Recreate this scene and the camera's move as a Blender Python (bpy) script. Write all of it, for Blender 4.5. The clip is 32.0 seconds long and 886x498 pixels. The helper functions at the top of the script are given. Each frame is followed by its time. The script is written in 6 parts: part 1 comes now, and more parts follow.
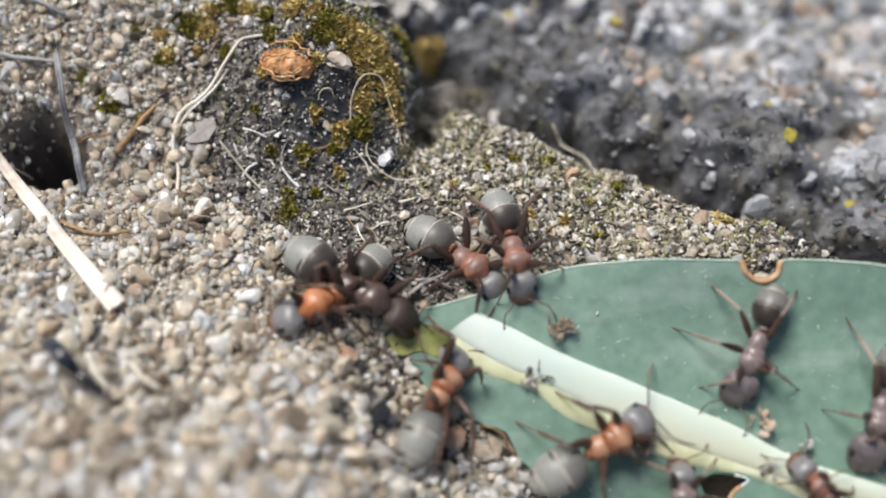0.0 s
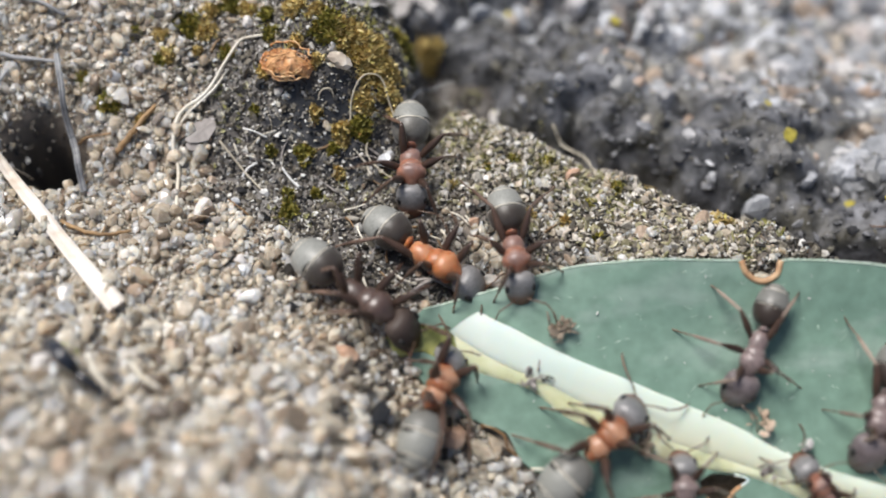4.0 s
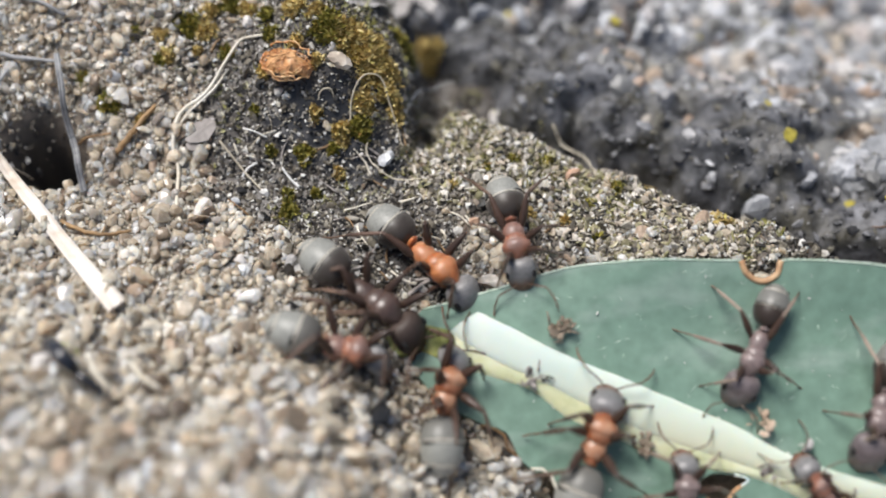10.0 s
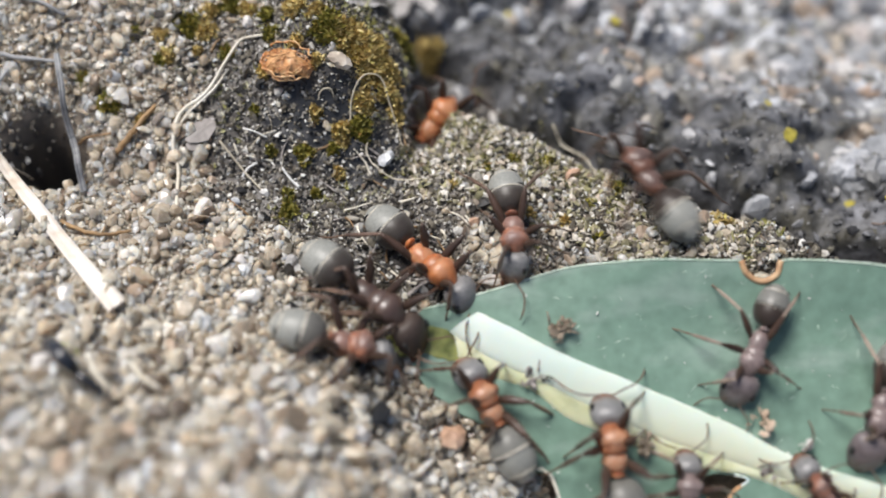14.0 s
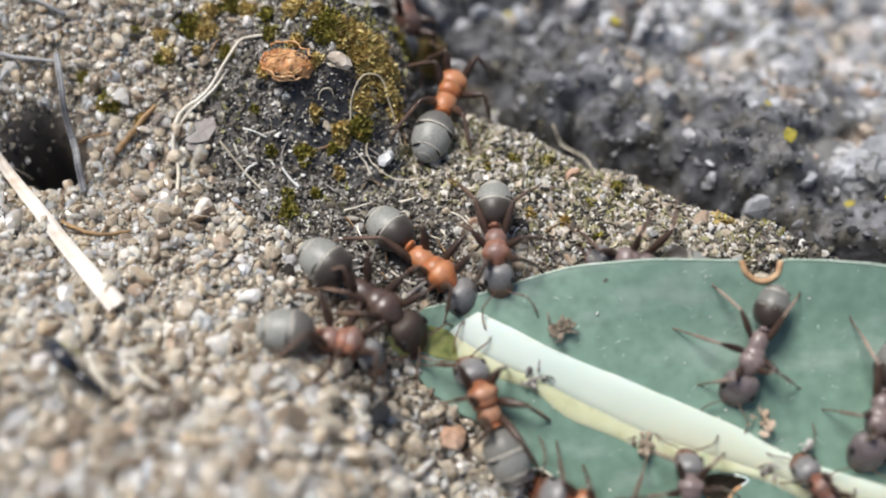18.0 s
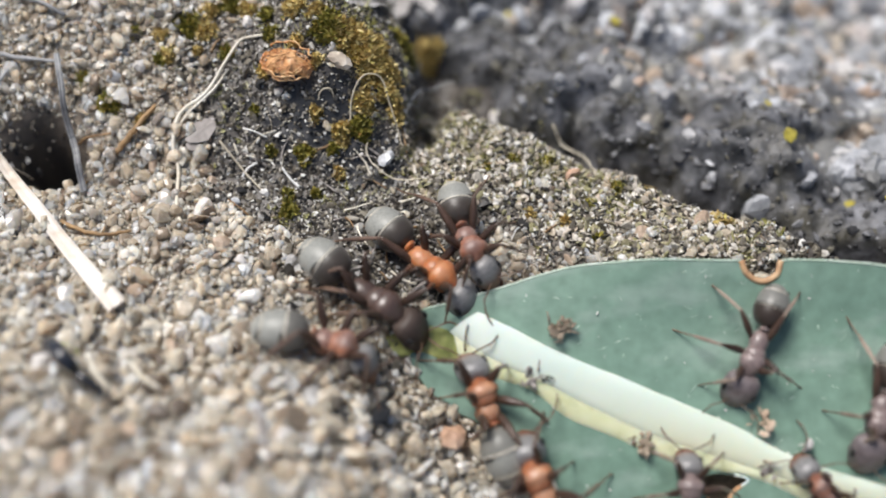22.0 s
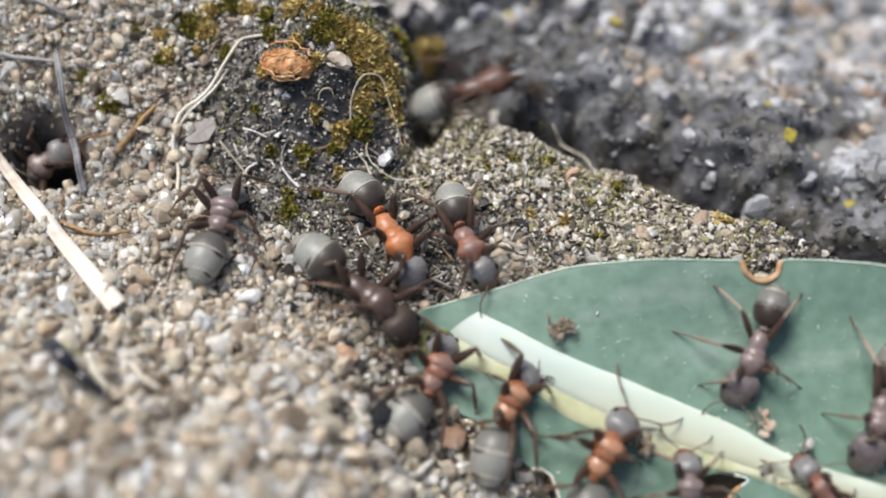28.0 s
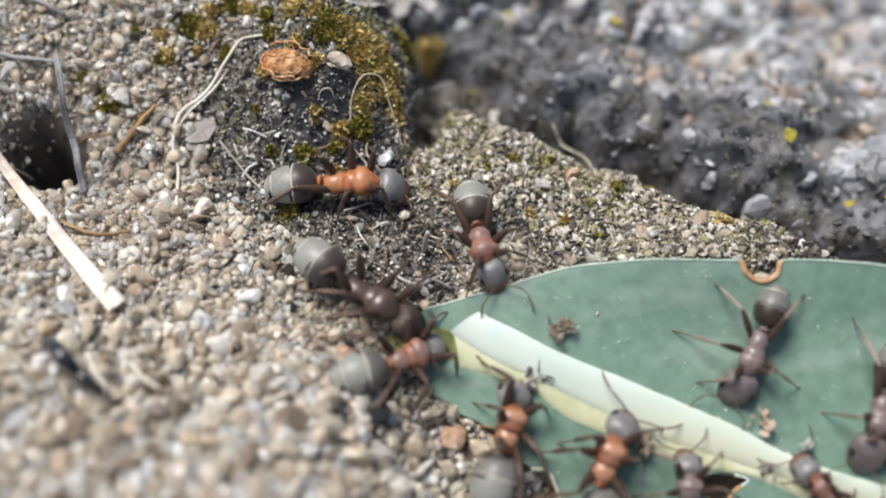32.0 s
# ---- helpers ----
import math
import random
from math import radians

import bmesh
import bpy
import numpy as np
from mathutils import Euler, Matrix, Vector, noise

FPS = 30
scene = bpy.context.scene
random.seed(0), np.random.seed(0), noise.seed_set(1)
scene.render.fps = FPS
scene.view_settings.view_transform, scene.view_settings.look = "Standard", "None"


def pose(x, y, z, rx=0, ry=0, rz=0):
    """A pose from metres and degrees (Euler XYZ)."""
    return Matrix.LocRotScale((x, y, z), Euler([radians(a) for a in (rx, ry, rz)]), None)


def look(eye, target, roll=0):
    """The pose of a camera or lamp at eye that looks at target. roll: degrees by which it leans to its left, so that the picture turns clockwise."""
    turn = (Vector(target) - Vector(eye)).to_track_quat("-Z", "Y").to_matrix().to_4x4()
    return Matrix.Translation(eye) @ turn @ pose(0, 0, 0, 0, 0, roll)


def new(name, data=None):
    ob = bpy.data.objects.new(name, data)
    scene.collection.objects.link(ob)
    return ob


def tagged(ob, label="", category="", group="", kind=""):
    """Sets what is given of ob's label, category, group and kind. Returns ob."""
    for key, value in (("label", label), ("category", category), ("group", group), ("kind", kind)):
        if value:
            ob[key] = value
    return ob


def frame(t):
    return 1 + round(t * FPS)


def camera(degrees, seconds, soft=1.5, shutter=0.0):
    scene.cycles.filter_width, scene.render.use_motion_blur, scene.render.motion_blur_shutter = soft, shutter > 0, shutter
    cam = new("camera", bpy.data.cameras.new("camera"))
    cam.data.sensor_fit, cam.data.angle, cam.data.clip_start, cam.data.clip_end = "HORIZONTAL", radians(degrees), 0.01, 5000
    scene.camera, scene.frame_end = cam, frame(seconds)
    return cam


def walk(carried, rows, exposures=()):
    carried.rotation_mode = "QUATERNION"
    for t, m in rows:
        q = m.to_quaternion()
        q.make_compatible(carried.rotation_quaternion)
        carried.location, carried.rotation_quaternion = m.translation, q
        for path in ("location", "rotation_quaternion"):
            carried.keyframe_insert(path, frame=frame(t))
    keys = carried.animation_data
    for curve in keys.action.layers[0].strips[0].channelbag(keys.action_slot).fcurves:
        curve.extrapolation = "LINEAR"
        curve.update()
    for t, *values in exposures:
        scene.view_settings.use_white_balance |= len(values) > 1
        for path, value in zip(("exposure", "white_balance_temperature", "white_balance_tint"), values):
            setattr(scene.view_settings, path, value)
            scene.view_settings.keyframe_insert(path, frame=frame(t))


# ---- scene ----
# The scene is modelled in millimetres and scaled to metres when a mesh or a pose is made.
MM = 0.001


def at(x, y, z, rx=0, ry=0, rz=0):
    """A pose from millimetres and degrees."""
    return pose(x * MM, y * MM, z * MM, rx, ry, rz)


# ---- camera: a phone close over the sand, standing still ----
EYE = Vector((0.0, -20.137, 32.226)) * MM
cam = camera(45, 32.0, soft=1.85, shutter=0.8)
cam.data.dof.use_dof = True
cam.data.dof.focus_distance = 38.4 * MM
cam.data.dof.aperture_fstop = 22.0
walk(cam, [(0.0, look(EYE, (0, 0, 0))), (32.0, look(EYE, (0, 0, 0)))], [(0.0, 0.32, 6430, 11), (32.0, 0.32, 6430, 11)])

# ---- light: open shade under a bright, hazy sky ----
world = bpy.data.worlds.new("sky")
scene.world = world
world.use_nodes = True
sky = world.node_tree.nodes.new("ShaderNodeTexSky")
sky.sky_type, sky.sun_disc = "NISHITA", False
sky.sun_elevation, sky.sun_rotation = radians(67), radians(-53)
sky.dust_density, sky.air_density = 2.5, 1.0
world.node_tree.links.new(sky.outputs[0], world.node_tree.nodes["Background"].inputs[0])
world.node_tree.nodes["Background"].inputs[1].default_value = 0.060
sun_data = bpy.data.lights.new("sun", "SUN")
sun_data.energy, sun_data.angle, sun_data.color = 3.35, radians(26), (1.0, 0.960, 0.900)
sun = new("sun", sun_data)
sun.matrix_world = look((-0.34, 0.25, 1.0), (0, 0, 0))


# ---- materials ----
def material(name, low, high, scale=8.0, rough=0.6, bump=0.3, fine=40.0, island=False, ramp=None, coat=0.0, spec=0.5, sheen=0.0, trans=0.0, obj_random=False, soft_mm=0.0, grainy=0.45, ior=1.5):
    """Two colours mixed by noise at two sizes (features per mm), or a ramp by piece, with fine relief."""
    m = bpy.data.materials.new(name)
    m.use_nodes = True
    n, link = m.node_tree.nodes, m.node_tree.links.new
    b = n["Principled BSDF"]
    tc = n.new("ShaderNodeTexCoord")
    big, small = n.new("ShaderNodeTexNoise"), n.new("ShaderNodeTexNoise")
    big.inputs["Scale"].default_value, small.inputs["Scale"].default_value = scale * 100, fine * 100
    big.inputs["Detail"].default_value = 5
    link(tc.outputs["Object"], big.inputs["Vector"])
    link(tc.outputs["Object"], small.inputs["Vector"])
    mix = n.new("ShaderNodeMix")
    mix.data_type = "RGBA"
    mix.inputs["A"].default_value, mix.inputs["B"].default_value = (*low, 1), (*high, 1)
    contrast = n.new("ShaderNodeMapRange")
    contrast.inputs["From Min"].default_value, contrast.inputs["From Max"].default_value = 0.33, 0.67
    link(big.outputs["Fac"], contrast.inputs["Value"])
    link(contrast.outputs[0], mix.inputs["Factor"])
    out = mix.outputs["Result"]
    if ramp:
        r = n.new("ShaderNodeValToRGB")
        r.color_ramp.interpolation = "LINEAR"
        while len(r.color_ramp.elements) < len(ramp):
            r.color_ramp.elements.new(0.5)
        for e, (p, c) in zip(r.color_ramp.elements, ramp):
            e.position, e.color = p, (*c, 1)
        if obj_random:
            link(n.new("ShaderNodeObjectInfo").outputs["Random"], r.inputs[0])
        else:
            link(n.new("ShaderNodeNewGeometry").outputs["Random Per Island"], r.inputs[0])
        tint = n.new("ShaderNodeMix")
        tint.data_type, tint.blend_type = "RGBA", "MULTIPLY"
        tint.inputs["Factor"].default_value = 0.85
        link(r.outputs[0], tint.inputs["A"])
        link(out, tint.inputs["B"])
        out = tint.outputs["Result"]
    grain = n.new("ShaderNodeMix")
    grain.data_type, grain.blend_type = "RGBA", "OVERLAY"
    grain.inputs["Factor"].default_value = grainy
    link(out, grain.inputs["A"])
    link(small.outputs["Fac"], grain.inputs["B"])
    link(grain.outputs["Result"], b.inputs["Base Color"])
    rr = n.new("ShaderNodeMapRange")
    rr.inputs["To Min"].default_value, rr.inputs["To Max"].default_value = max(0.05, rough - 0.15), min(1, rough + 0.15)
    link(small.outputs["Fac"], rr.inputs["Value"])
    link(rr.outputs[0], b.inputs["Roughness"])
    bm = n.new("ShaderNodeBump")
    bm.inputs["Strength"].default_value, bm.inputs["Distance"].default_value = bump, 0.05 * MM
    link(small.outputs["Fac"], bm.inputs["Height"])
    link(bm.outputs[0], b.inputs["Normal"])
    b.inputs["Coat Weight"].default_value, b.inputs["Coat Roughness"].default_value = coat, 0.2
    b.inputs["Specular IOR Level"].default_value = spec
    b.inputs["Sheen Weight"].default_value = sheen
    b.inputs["IOR"].default_value = ior
    b.inputs["Transmission Weight"].default_value = trans
    if soft_mm:
        b.inputs["Subsurface Weight"].default_value, b.inputs["Subsurface Scale"].default_value = 0.85, soft_mm * MM
        b.inputs["Subsurface Radius"].default_value = (1.0, 0.85, 0.7)
    return m


SAND_RAMP = [(0.0, (0.150, 0.118, 0.092)), (0.07, (0.300, 0.245, 0.190)), (0.20, (0.500, 0.432, 0.338)), (0.34, (0.605, 0.540, 0.440)), (0.46, (0.470, 0.412, 0.330)), (0.60, (0.665, 0.608, 0.508)), (0.73, (0.665, 0.550, 0.415)), (0.82, (0.780, 0.730, 0.640)), (0.93, (0.885, 0.860, 0.815)), (0.97, (0.60, 0.58, 0.55)), (1.0, (0.240, 0.210, 0.185))]
SOIL_RAMP = [(0.0, (0.022, 0.024, 0.027)), (0.30, (0.066, 0.060, 0.053)), (0.52, (0.150, 0.130, 0.098)), (0.72, (0.29, 0.265, 0.21)), (0.86, (0.50, 0.47, 0.41)), (0.95, (0.84, 0.83, 0.79))]
ROCK_RAMP = [(0.0, (0.12, 0.12, 0.11)), (0.2, (0.25, 0.255, 0.26)), (0.45, (0.38, 0.395, 0.42)), (0.62, (0.58, 0.60, 0.64)), (0.72, (0.46, 0.40, 0.32)), (0.82, (0.52, 0.38, 0.29)), (0.92, (0.74, 0.76, 0.79)), (1.0, (0.22, 0.21, 0.16))]
CRUST_RAMP = [(0.0, (0.030, 0.031, 0.035)), (0.35, (0.080, 0.082, 0.088)), (0.55, (0.150, 0.140, 0.105)), (0.75, (0.22, 0.223, 0.235)), (0.96, (0.33, 0.335, 0.35)), (1.0, (0.66, 0.67, 0.69))]
M_GRAIN = material("sand_grain", (0.75, 0.72, 0.68), (1.0, 1.0, 1.0), 6, 0.26, 0.25, 40, ramp=SAND_RAMP, soft_mm=0.45)
M_QUARTZ = material("quartz_grain", (0.86, 0.84, 0.81), (1.0, 1.0, 1.0), 8, 0.2, 0.3, 40, ramp=[(0.0, (0.80, 0.73, 0.64)), (0.5, (0.90, 0.86, 0.80)), (0.8, (0.92, 0.81, 0.70)), (1.0, (0.84, 0.84, 0.83))], soft_mm=0.6, trans=0.35, grainy=0.25)
M_SOILGRAIN = material("dark_soil_grain", (0.7, 0.7, 0.7), (1.0, 1.0, 1.0), 20, 0.32, 0.3, 60, ramp=SOIL_RAMP)
M_RIDGEFLAKE = material("ridge_flake", (0.7, 0.7, 0.7), (1.0, 1.0, 1.0), 20, 0.35, 0.3, 60, ramp=[(0.0, (0.13, 0.115, 0.09)), (0.22, (0.30, 0.27, 0.21)), (0.45, (0.40, 0.38, 0.20)), (0.6, (0.56, 0.47, 0.37)), (0.8, (0.70, 0.65, 0.57)), (1.0, (0.88, 0.87, 0.83))])
M_CRUST = material("crust_grit", (0.7, 0.7, 0.7), (1.0, 1.0, 1.0), 20, 0.7, 0.4, 60, ramp=CRUST_RAMP)
M_CRYSTAL = material("granite_crystal", (0.7, 0.7, 0.7), (1.0, 1.0, 1.0), 15, 0.45, 0.3, 40, ramp=ROCK_RAMP)


def rock_material():
    """Dark weathered crust that gives way to pale mixed crystals up the stone."""
    m = material("granite_crust", (0.015, 0.016, 0.018), (0.180, 0.184, 0.198), 11, 0.6, 1.0, 30, grainy=0.9)
    n, link = m.node_tree.nodes, m.node_tree.links.new
    b = n["Principled BSDF"]
    src = b.inputs["Base Color"].links[0].from_socket
    vor = n.new("ShaderNodeTexVoronoi")
    vor.inputs["Scale"].default_value = 800
    warp = n.new("ShaderNodeTexNoise")
    warp.inputs["Scale"].default_value = 900
    tc = n.new("ShaderNodeTexCoord")
    off = n.new("ShaderNodeVectorMath")
    off.operation = "MULTIPLY_ADD"
    off.inputs[1].default_value = (0.0014, 0.0014, 0.0014)
    link(tc.outputs["Object"], warp.inputs["Vector"])
    link(warp.outputs["Color"], off.inputs[0])
    link(tc.outputs["Object"], off.inputs[2])
    link(off.outputs[0], vor.inputs["Vector"])
    sep = n.new("ShaderNodeSeparateColor")
    link(vor.outputs["Color"], sep.inputs[0])
    r = n.new("ShaderNodeValToRGB")
    while len(r.color_ramp.elements) < len(ROCK_RAMP):
        r.color_ramp.elements.new(0.5)
    for e, (p, c) in zip(r.color_ramp.elements, ROCK_RAMP):
        e.position, e.color = p, (*c, 1)
    link(sep.outputs[0], r.inputs[0])
    attr = n.new("ShaderNodeAttribute")
    attr.attribute_name = "pale"
    mix = n.new("ShaderNodeMix")
    mix.data_type = "RGBA"
    link(attr.outputs["Fac"], mix.inputs["Factor"])
    film = n.new("ShaderNodeTexNoise")
    film.inputs["Scale"].default_value, film.inputs["Detail"].default_value = 420, 3
    link(tc.outputs["Object"], film.inputs["Vector"])
    thin = n.new("ShaderNodeMapRange")
    thin.inputs["From Min"].default_value, thin.inputs["From Max"].default_value, thin.inputs["To Max"].default_value = 0.50, 0.68, 0.60
    link(film.outputs["Fac"], thin.inputs["Value"])
    algae = n.new("ShaderNodeMix")
    algae.data_type = "RGBA"
    algae.inputs["B"].default_value = (0.085, 0.076, 0.044, 1)
    link(thin.outputs[0], algae.inputs["Factor"])
    link(src, algae.inputs["A"])
    link(algae.outputs["Result"], mix.inputs["A"])
    link(r.outputs[0], mix.inputs["B"])
    link(mix.outputs["Result"], b.inputs["Base Color"])
    return m


def with_pigment_and_light(m, colour, amount=1.0):
    """A second colour, a part's own or painted-in light, mixed in by the part's stored share."""
    n, link = m.node_tree.nodes, m.node_tree.links.new
    b = n["Principled BSDF"]
    src = b.inputs["Base Color"].links[0].from_socket
    attr = n.new("ShaderNodeAttribute")
    attr.attribute_name = "pigment_and_light"
    share = n.new("ShaderNodeMath")
    share.operation = "MULTIPLY"
    share.inputs[1].default_value = amount
    link(attr.outputs["Fac"], share.inputs[0])
    mix = n.new("ShaderNodeMix")
    mix.data_type = "RGBA"
    mix.inputs["B"].default_value = (*colour, 1)
    link(share.outputs[0], mix.inputs["Factor"])
    link(src, mix.inputs["A"])
    link(mix.outputs["Result"], b.inputs["Base Color"])
    return m


M_ROCK = rock_material()
M_LEAF = material("leaf_green", (0.148, 0.248, 0.190), (0.190, 0.298, 0.236), 1.4, 0.38, 0.10, 20, spec=0.5, grainy=0.3)


def bloom(m, colour, amount, stretch):
    """Thin dusty streaks over a surface."""
    n, link = m.node_tree.nodes, m.node_tree.links.new
    b = n["Principled BSDF"]
    src = b.inputs["Base Color"].links[0].from_socket
    tc, mp, tex = n.new("ShaderNodeTexCoord"), n.new("ShaderNodeMapping"), n.new("ShaderNodeTexNoise")
    mp.inputs["Scale"].default_value, mp.inputs["Rotation"].default_value = stretch, (0, 0, radians(24))
    tex.inputs["Scale"].default_value, tex.inputs["Detail"].default_value = 500, 6
    link(tc.outputs["Object"], mp.inputs["Vector"])
    link(mp.outputs[0], tex.inputs["Vector"])
    cut = n.new("ShaderNodeMapRange")
    cut.inputs["From Min"].default_value, cut.inputs["From Max"].default_value, cut.inputs["To Max"].default_value = 0.52, 0.74, amount
    link(tex.outputs["Fac"], cut.inputs["Value"])
    mix = n.new("ShaderNodeMix")
    mix.data_type = "RGBA"
    mix.inputs["B"].default_value = (*colour, 1)
    link(cut.outputs[0], mix.inputs["Factor"])
    link(src, mix.inputs["A"])
    link(mix.outputs["Result"], b.inputs["Base Color"])


bloom(M_LEAF, (0.42, 0.50, 0.46), 0.45, (0.7, 1.6, 1.0))
M_RIB = with_pigment_and_light(material("pale_rib", (0.56, 0.69, 0.63), (0.74, 0.83, 0.78), 1.0, 0.20, 0.2, 9, coat=0.4, grainy=0.18, soft_mm=0.2), (0.70, 0.72, 0.56))
M_FLESH = material("bitten_flesh", (0.58, 0.61, 0.38), (0.76, 0.76, 0.55), 3, 0.3, 0.2, 14, coat=0.4, grainy=0.2, soft_mm=0.4)
M_TIP = material("yellow_green_tip", (0.12, 0.15, 0.035), (0.42, 0.43, 0.15), 9, 0.35, 0.3, 30, coat=0.2, soft_mm=0.2)
M_SCAR = material("tan_scar", (0.42, 0.22, 0.10), (0.66, 0.46, 0.28), 12, 0.6, 0.3, 40)
M_STRAW = material("straw", (0.66, 0.56, 0.45), (0.92, 0.88, 0.82), 5, 0.42, 0.5, 30, grainy=0.5)
M_STALK = material("grey_stalk", (0.085, 0.088, 0.10), (0.45, 0.455, 0.46), 4, 0.45, 0.3, 40)
M_TWIG = material("brown_twig", (0.16, 0.09, 0.04), (0.42, 0.27, 0.13), 7, 0.6, 0.4, 40)
M_ROOT = material("pale_root", (0.66, 0.60, 0.48), (0.90, 0.86, 0.76), 6, 0.5, 0.3, 40)
M_HAIR = material("plant_hair", (0.45, 0.40, 0.30), (0.66, 0.60, 0.48), 9, 0.4, 0.1, 40)
M_PAPER = material("papery_skin", (0.34, 0.32, 0.31), (0.62, 0.60, 0.58), 6, 0.5, 0.4, 40)
M_WHITE = material("white_flake", (0.70, 0.70, 0.68), (0.92, 0.92, 0.90), 9, 0.4, 0.2, 40)
M_HUSK = material("orange_husk", (0.52, 0.21, 0.06), (0.88, 0.58, 0.31), 7, 0.38, 0.4, 40)
M_BLACK = material("black_fragment", (0.006, 0.007, 0.010), (0.030, 0.034, 0.045), 9, 0.2, 0.2, 40, coat=0.5)
M_FLAKE = material("grey_bark", (0.22, 0.20, 0.19), (0.44, 0.40, 0.37), 7, 0.65, 0.5, 40)
MOSS_GREEN = material("moss_green", (0.8, 0.8, 0.8), (1, 1, 1), 9, 0.6, 0.2, 40, ramp=[(0.0, (0.10, 0.105, 0.018)), (0.4, (0.25, 0.23, 0.045)), (0.8, (0.47, 0.42, 0.09)), (1.0, (0.32, 0.20, 0.05))])
MOSS_BROWN = material("moss_brown", (0.8, 0.8, 0.8), (1, 1, 1), 9, 0.6, 0.2, 40, ramp=[(0.0, (0.28, 0.19, 0.070)), (0.5, (0.70, 0.53, 0.19)), (0.85, (0.86, 0.73, 0.36)), (1.0, (0.60, 0.52, 0.14))])
M_LICHEN = material("yellow_lichen", (0.32, 0.27, 0.04), (0.54, 0.46, 0.08), 9, 0.7, 0.5, 40)
# brown second colour: the dark waist plate, with shade painted in too
M_GASTER = with_pigment_and_light(material("grey_velvet_chitin", (0.205, 0.208, 0.188), (0.310, 0.314, 0.288), 3, 0.42, 0.12, 140, spec=0.5, grainy=0.4, ior=1.5, sheen=0.10), (0.036, 0.025, 0.019), 0.97)
M_GEDGE = material("pale_segment_edge", (0.52, 0.48, 0.40), (0.76, 0.71, 0.61), 8, 0.4, 0.1, 40)
M_HEAD = {
    "slate": with_pigment_and_light(material("slate_head_chitin", (0.175, 0.172, 0.172), (0.290, 0.286, 0.286), 3, 0.46, 0.18, 90, spec=0.7, grainy=0.45, ior=1.6), (0.17, 0.062, 0.030)),
    "dark": with_pigment_and_light(material("dark_head_chitin", (0.050, 0.036, 0.030), (0.105, 0.078, 0.066), 3, 0.5, 0.14, 90, spec=0.35, grainy=0.35), (0.050, 0.024, 0.016)),
    "dull": with_pigment_and_light(material("purple_grey_head_chitin", (0.125, 0.102, 0.104), (0.245, 0.205, 0.208), 5, 0.45, 0.3, 60, spec=0.8, grainy=0.5), (0.11, 0.070, 0.060), 0.7),
}
M_EYE = material("black_eye", (0.010, 0.009, 0.009), (0.024, 0.022, 0.021), 9, 0.35, 0.1, 40)
M_LEG = material("brown_leg_chitin", (0.032, 0.020, 0.015), (0.095, 0.056, 0.040), 4, 0.36, 0.2, 40, spec=0.4, coat=0.15)
M_TIBIA = material("light_brown_leg_chitin", (0.060, 0.036, 0.026), (0.175, 0.112, 0.082), 4, 0.30, 0.2, 40, ior=1.6, coat=0.3)
M_TARSUS = material("tan_tarsus_chitin", (0.10, 0.058, 0.038), (0.25, 0.165, 0.115), 5, 0.35, 0.15, 40)
M_LEGPALE = material("tan_leg_chitin", (0.17, 0.115, 0.088), (0.40, 0.31, 0.25), 4, 0.33, 0.15, 40, coat=0.3)
M_MAND = material("brown_mandible", (0.085, 0.030, 0.016), (0.19, 0.075, 0.035), 5, 0.3, 0.15, 40)
# the second colour of a kind paints the sky's sheen on the humps
THORAX = {
    "dark": material("dark_brown_chitin", (0.045, 0.026, 0.020), (0.125, 0.078, 0.062), 4, 0.42, 0.25, 70, grainy=0.4, ior=1.65, coat=0.3),
    "orange": with_pigment_and_light(material("orange_red_chitin", (0.24, 0.066, 0.020), (0.64, 0.25, 0.088), 3, 0.40, 0.35, 45, grainy=0.55, ior=1.5, coat=0.1, sheen=0.12, soft_mm=0.15), (0.60, 0.30, 0.16), 0.7),
    "rust": with_pigment_and_light(material("rusty_brown_chitin", (0.15, 0.050, 0.024), (0.52, 0.21, 0.095), 3, 0.38, 0.3, 45, grainy=0.55, ior=1.55, coat=0.2, soft_mm=0.1), (0.56, 0.33, 0.21), 0.8),
    "red": with_pigment_and_light(material("red_brown_chitin", (0.17, 0.064, 0.036), (0.52, 0.25, 0.16), 3, 0.40, 0.35, 45, grainy=0.55, ior=1.5, coat=0.1, sheen=0.12, soft_mm=0.1), (0.27, 0.185, 0.165), 0.85),
    "brown": with_pigment_and_light(material("dark_red_brown_chitin", (0.075, 0.032, 0.021), (0.27, 0.125, 0.082), 3, 0.4, 0.25, 45, grainy=0.5, ior=1.55, coat=0.15), (0.13, 0.092, 0.083), 0.85),
    "dull": material("dull_purple_brown_chitin", (0.105, 0.072, 0.069), (0.32, 0.25, 0.235), 4, 0.42, 0.3, 60, grainy=0.5, ior=1.65, coat=0.3),
}


# ---- mesh helpers ----
def add(name, verts, faces, mat, parent=None, label="", smooth=True, m=None):
    """One mesh object from vertices in millimetres, under parent when there is one."""
    me = bpy.data.meshes.new(name)
    v = np.asarray(verts, dtype=float) * MM
    me.from_pydata(v.tolist() if len(v) < 200000 else v, [], faces)
    me.materials.append(mat)
    if smooth:
        me.shade_smooth()
    ob = new(name, me)
    if parent is not None:
        ob.parent = parent
    if m is not None:
        ob.matrix_basis = m
    if label:
        ob["label"] = label
    return ob


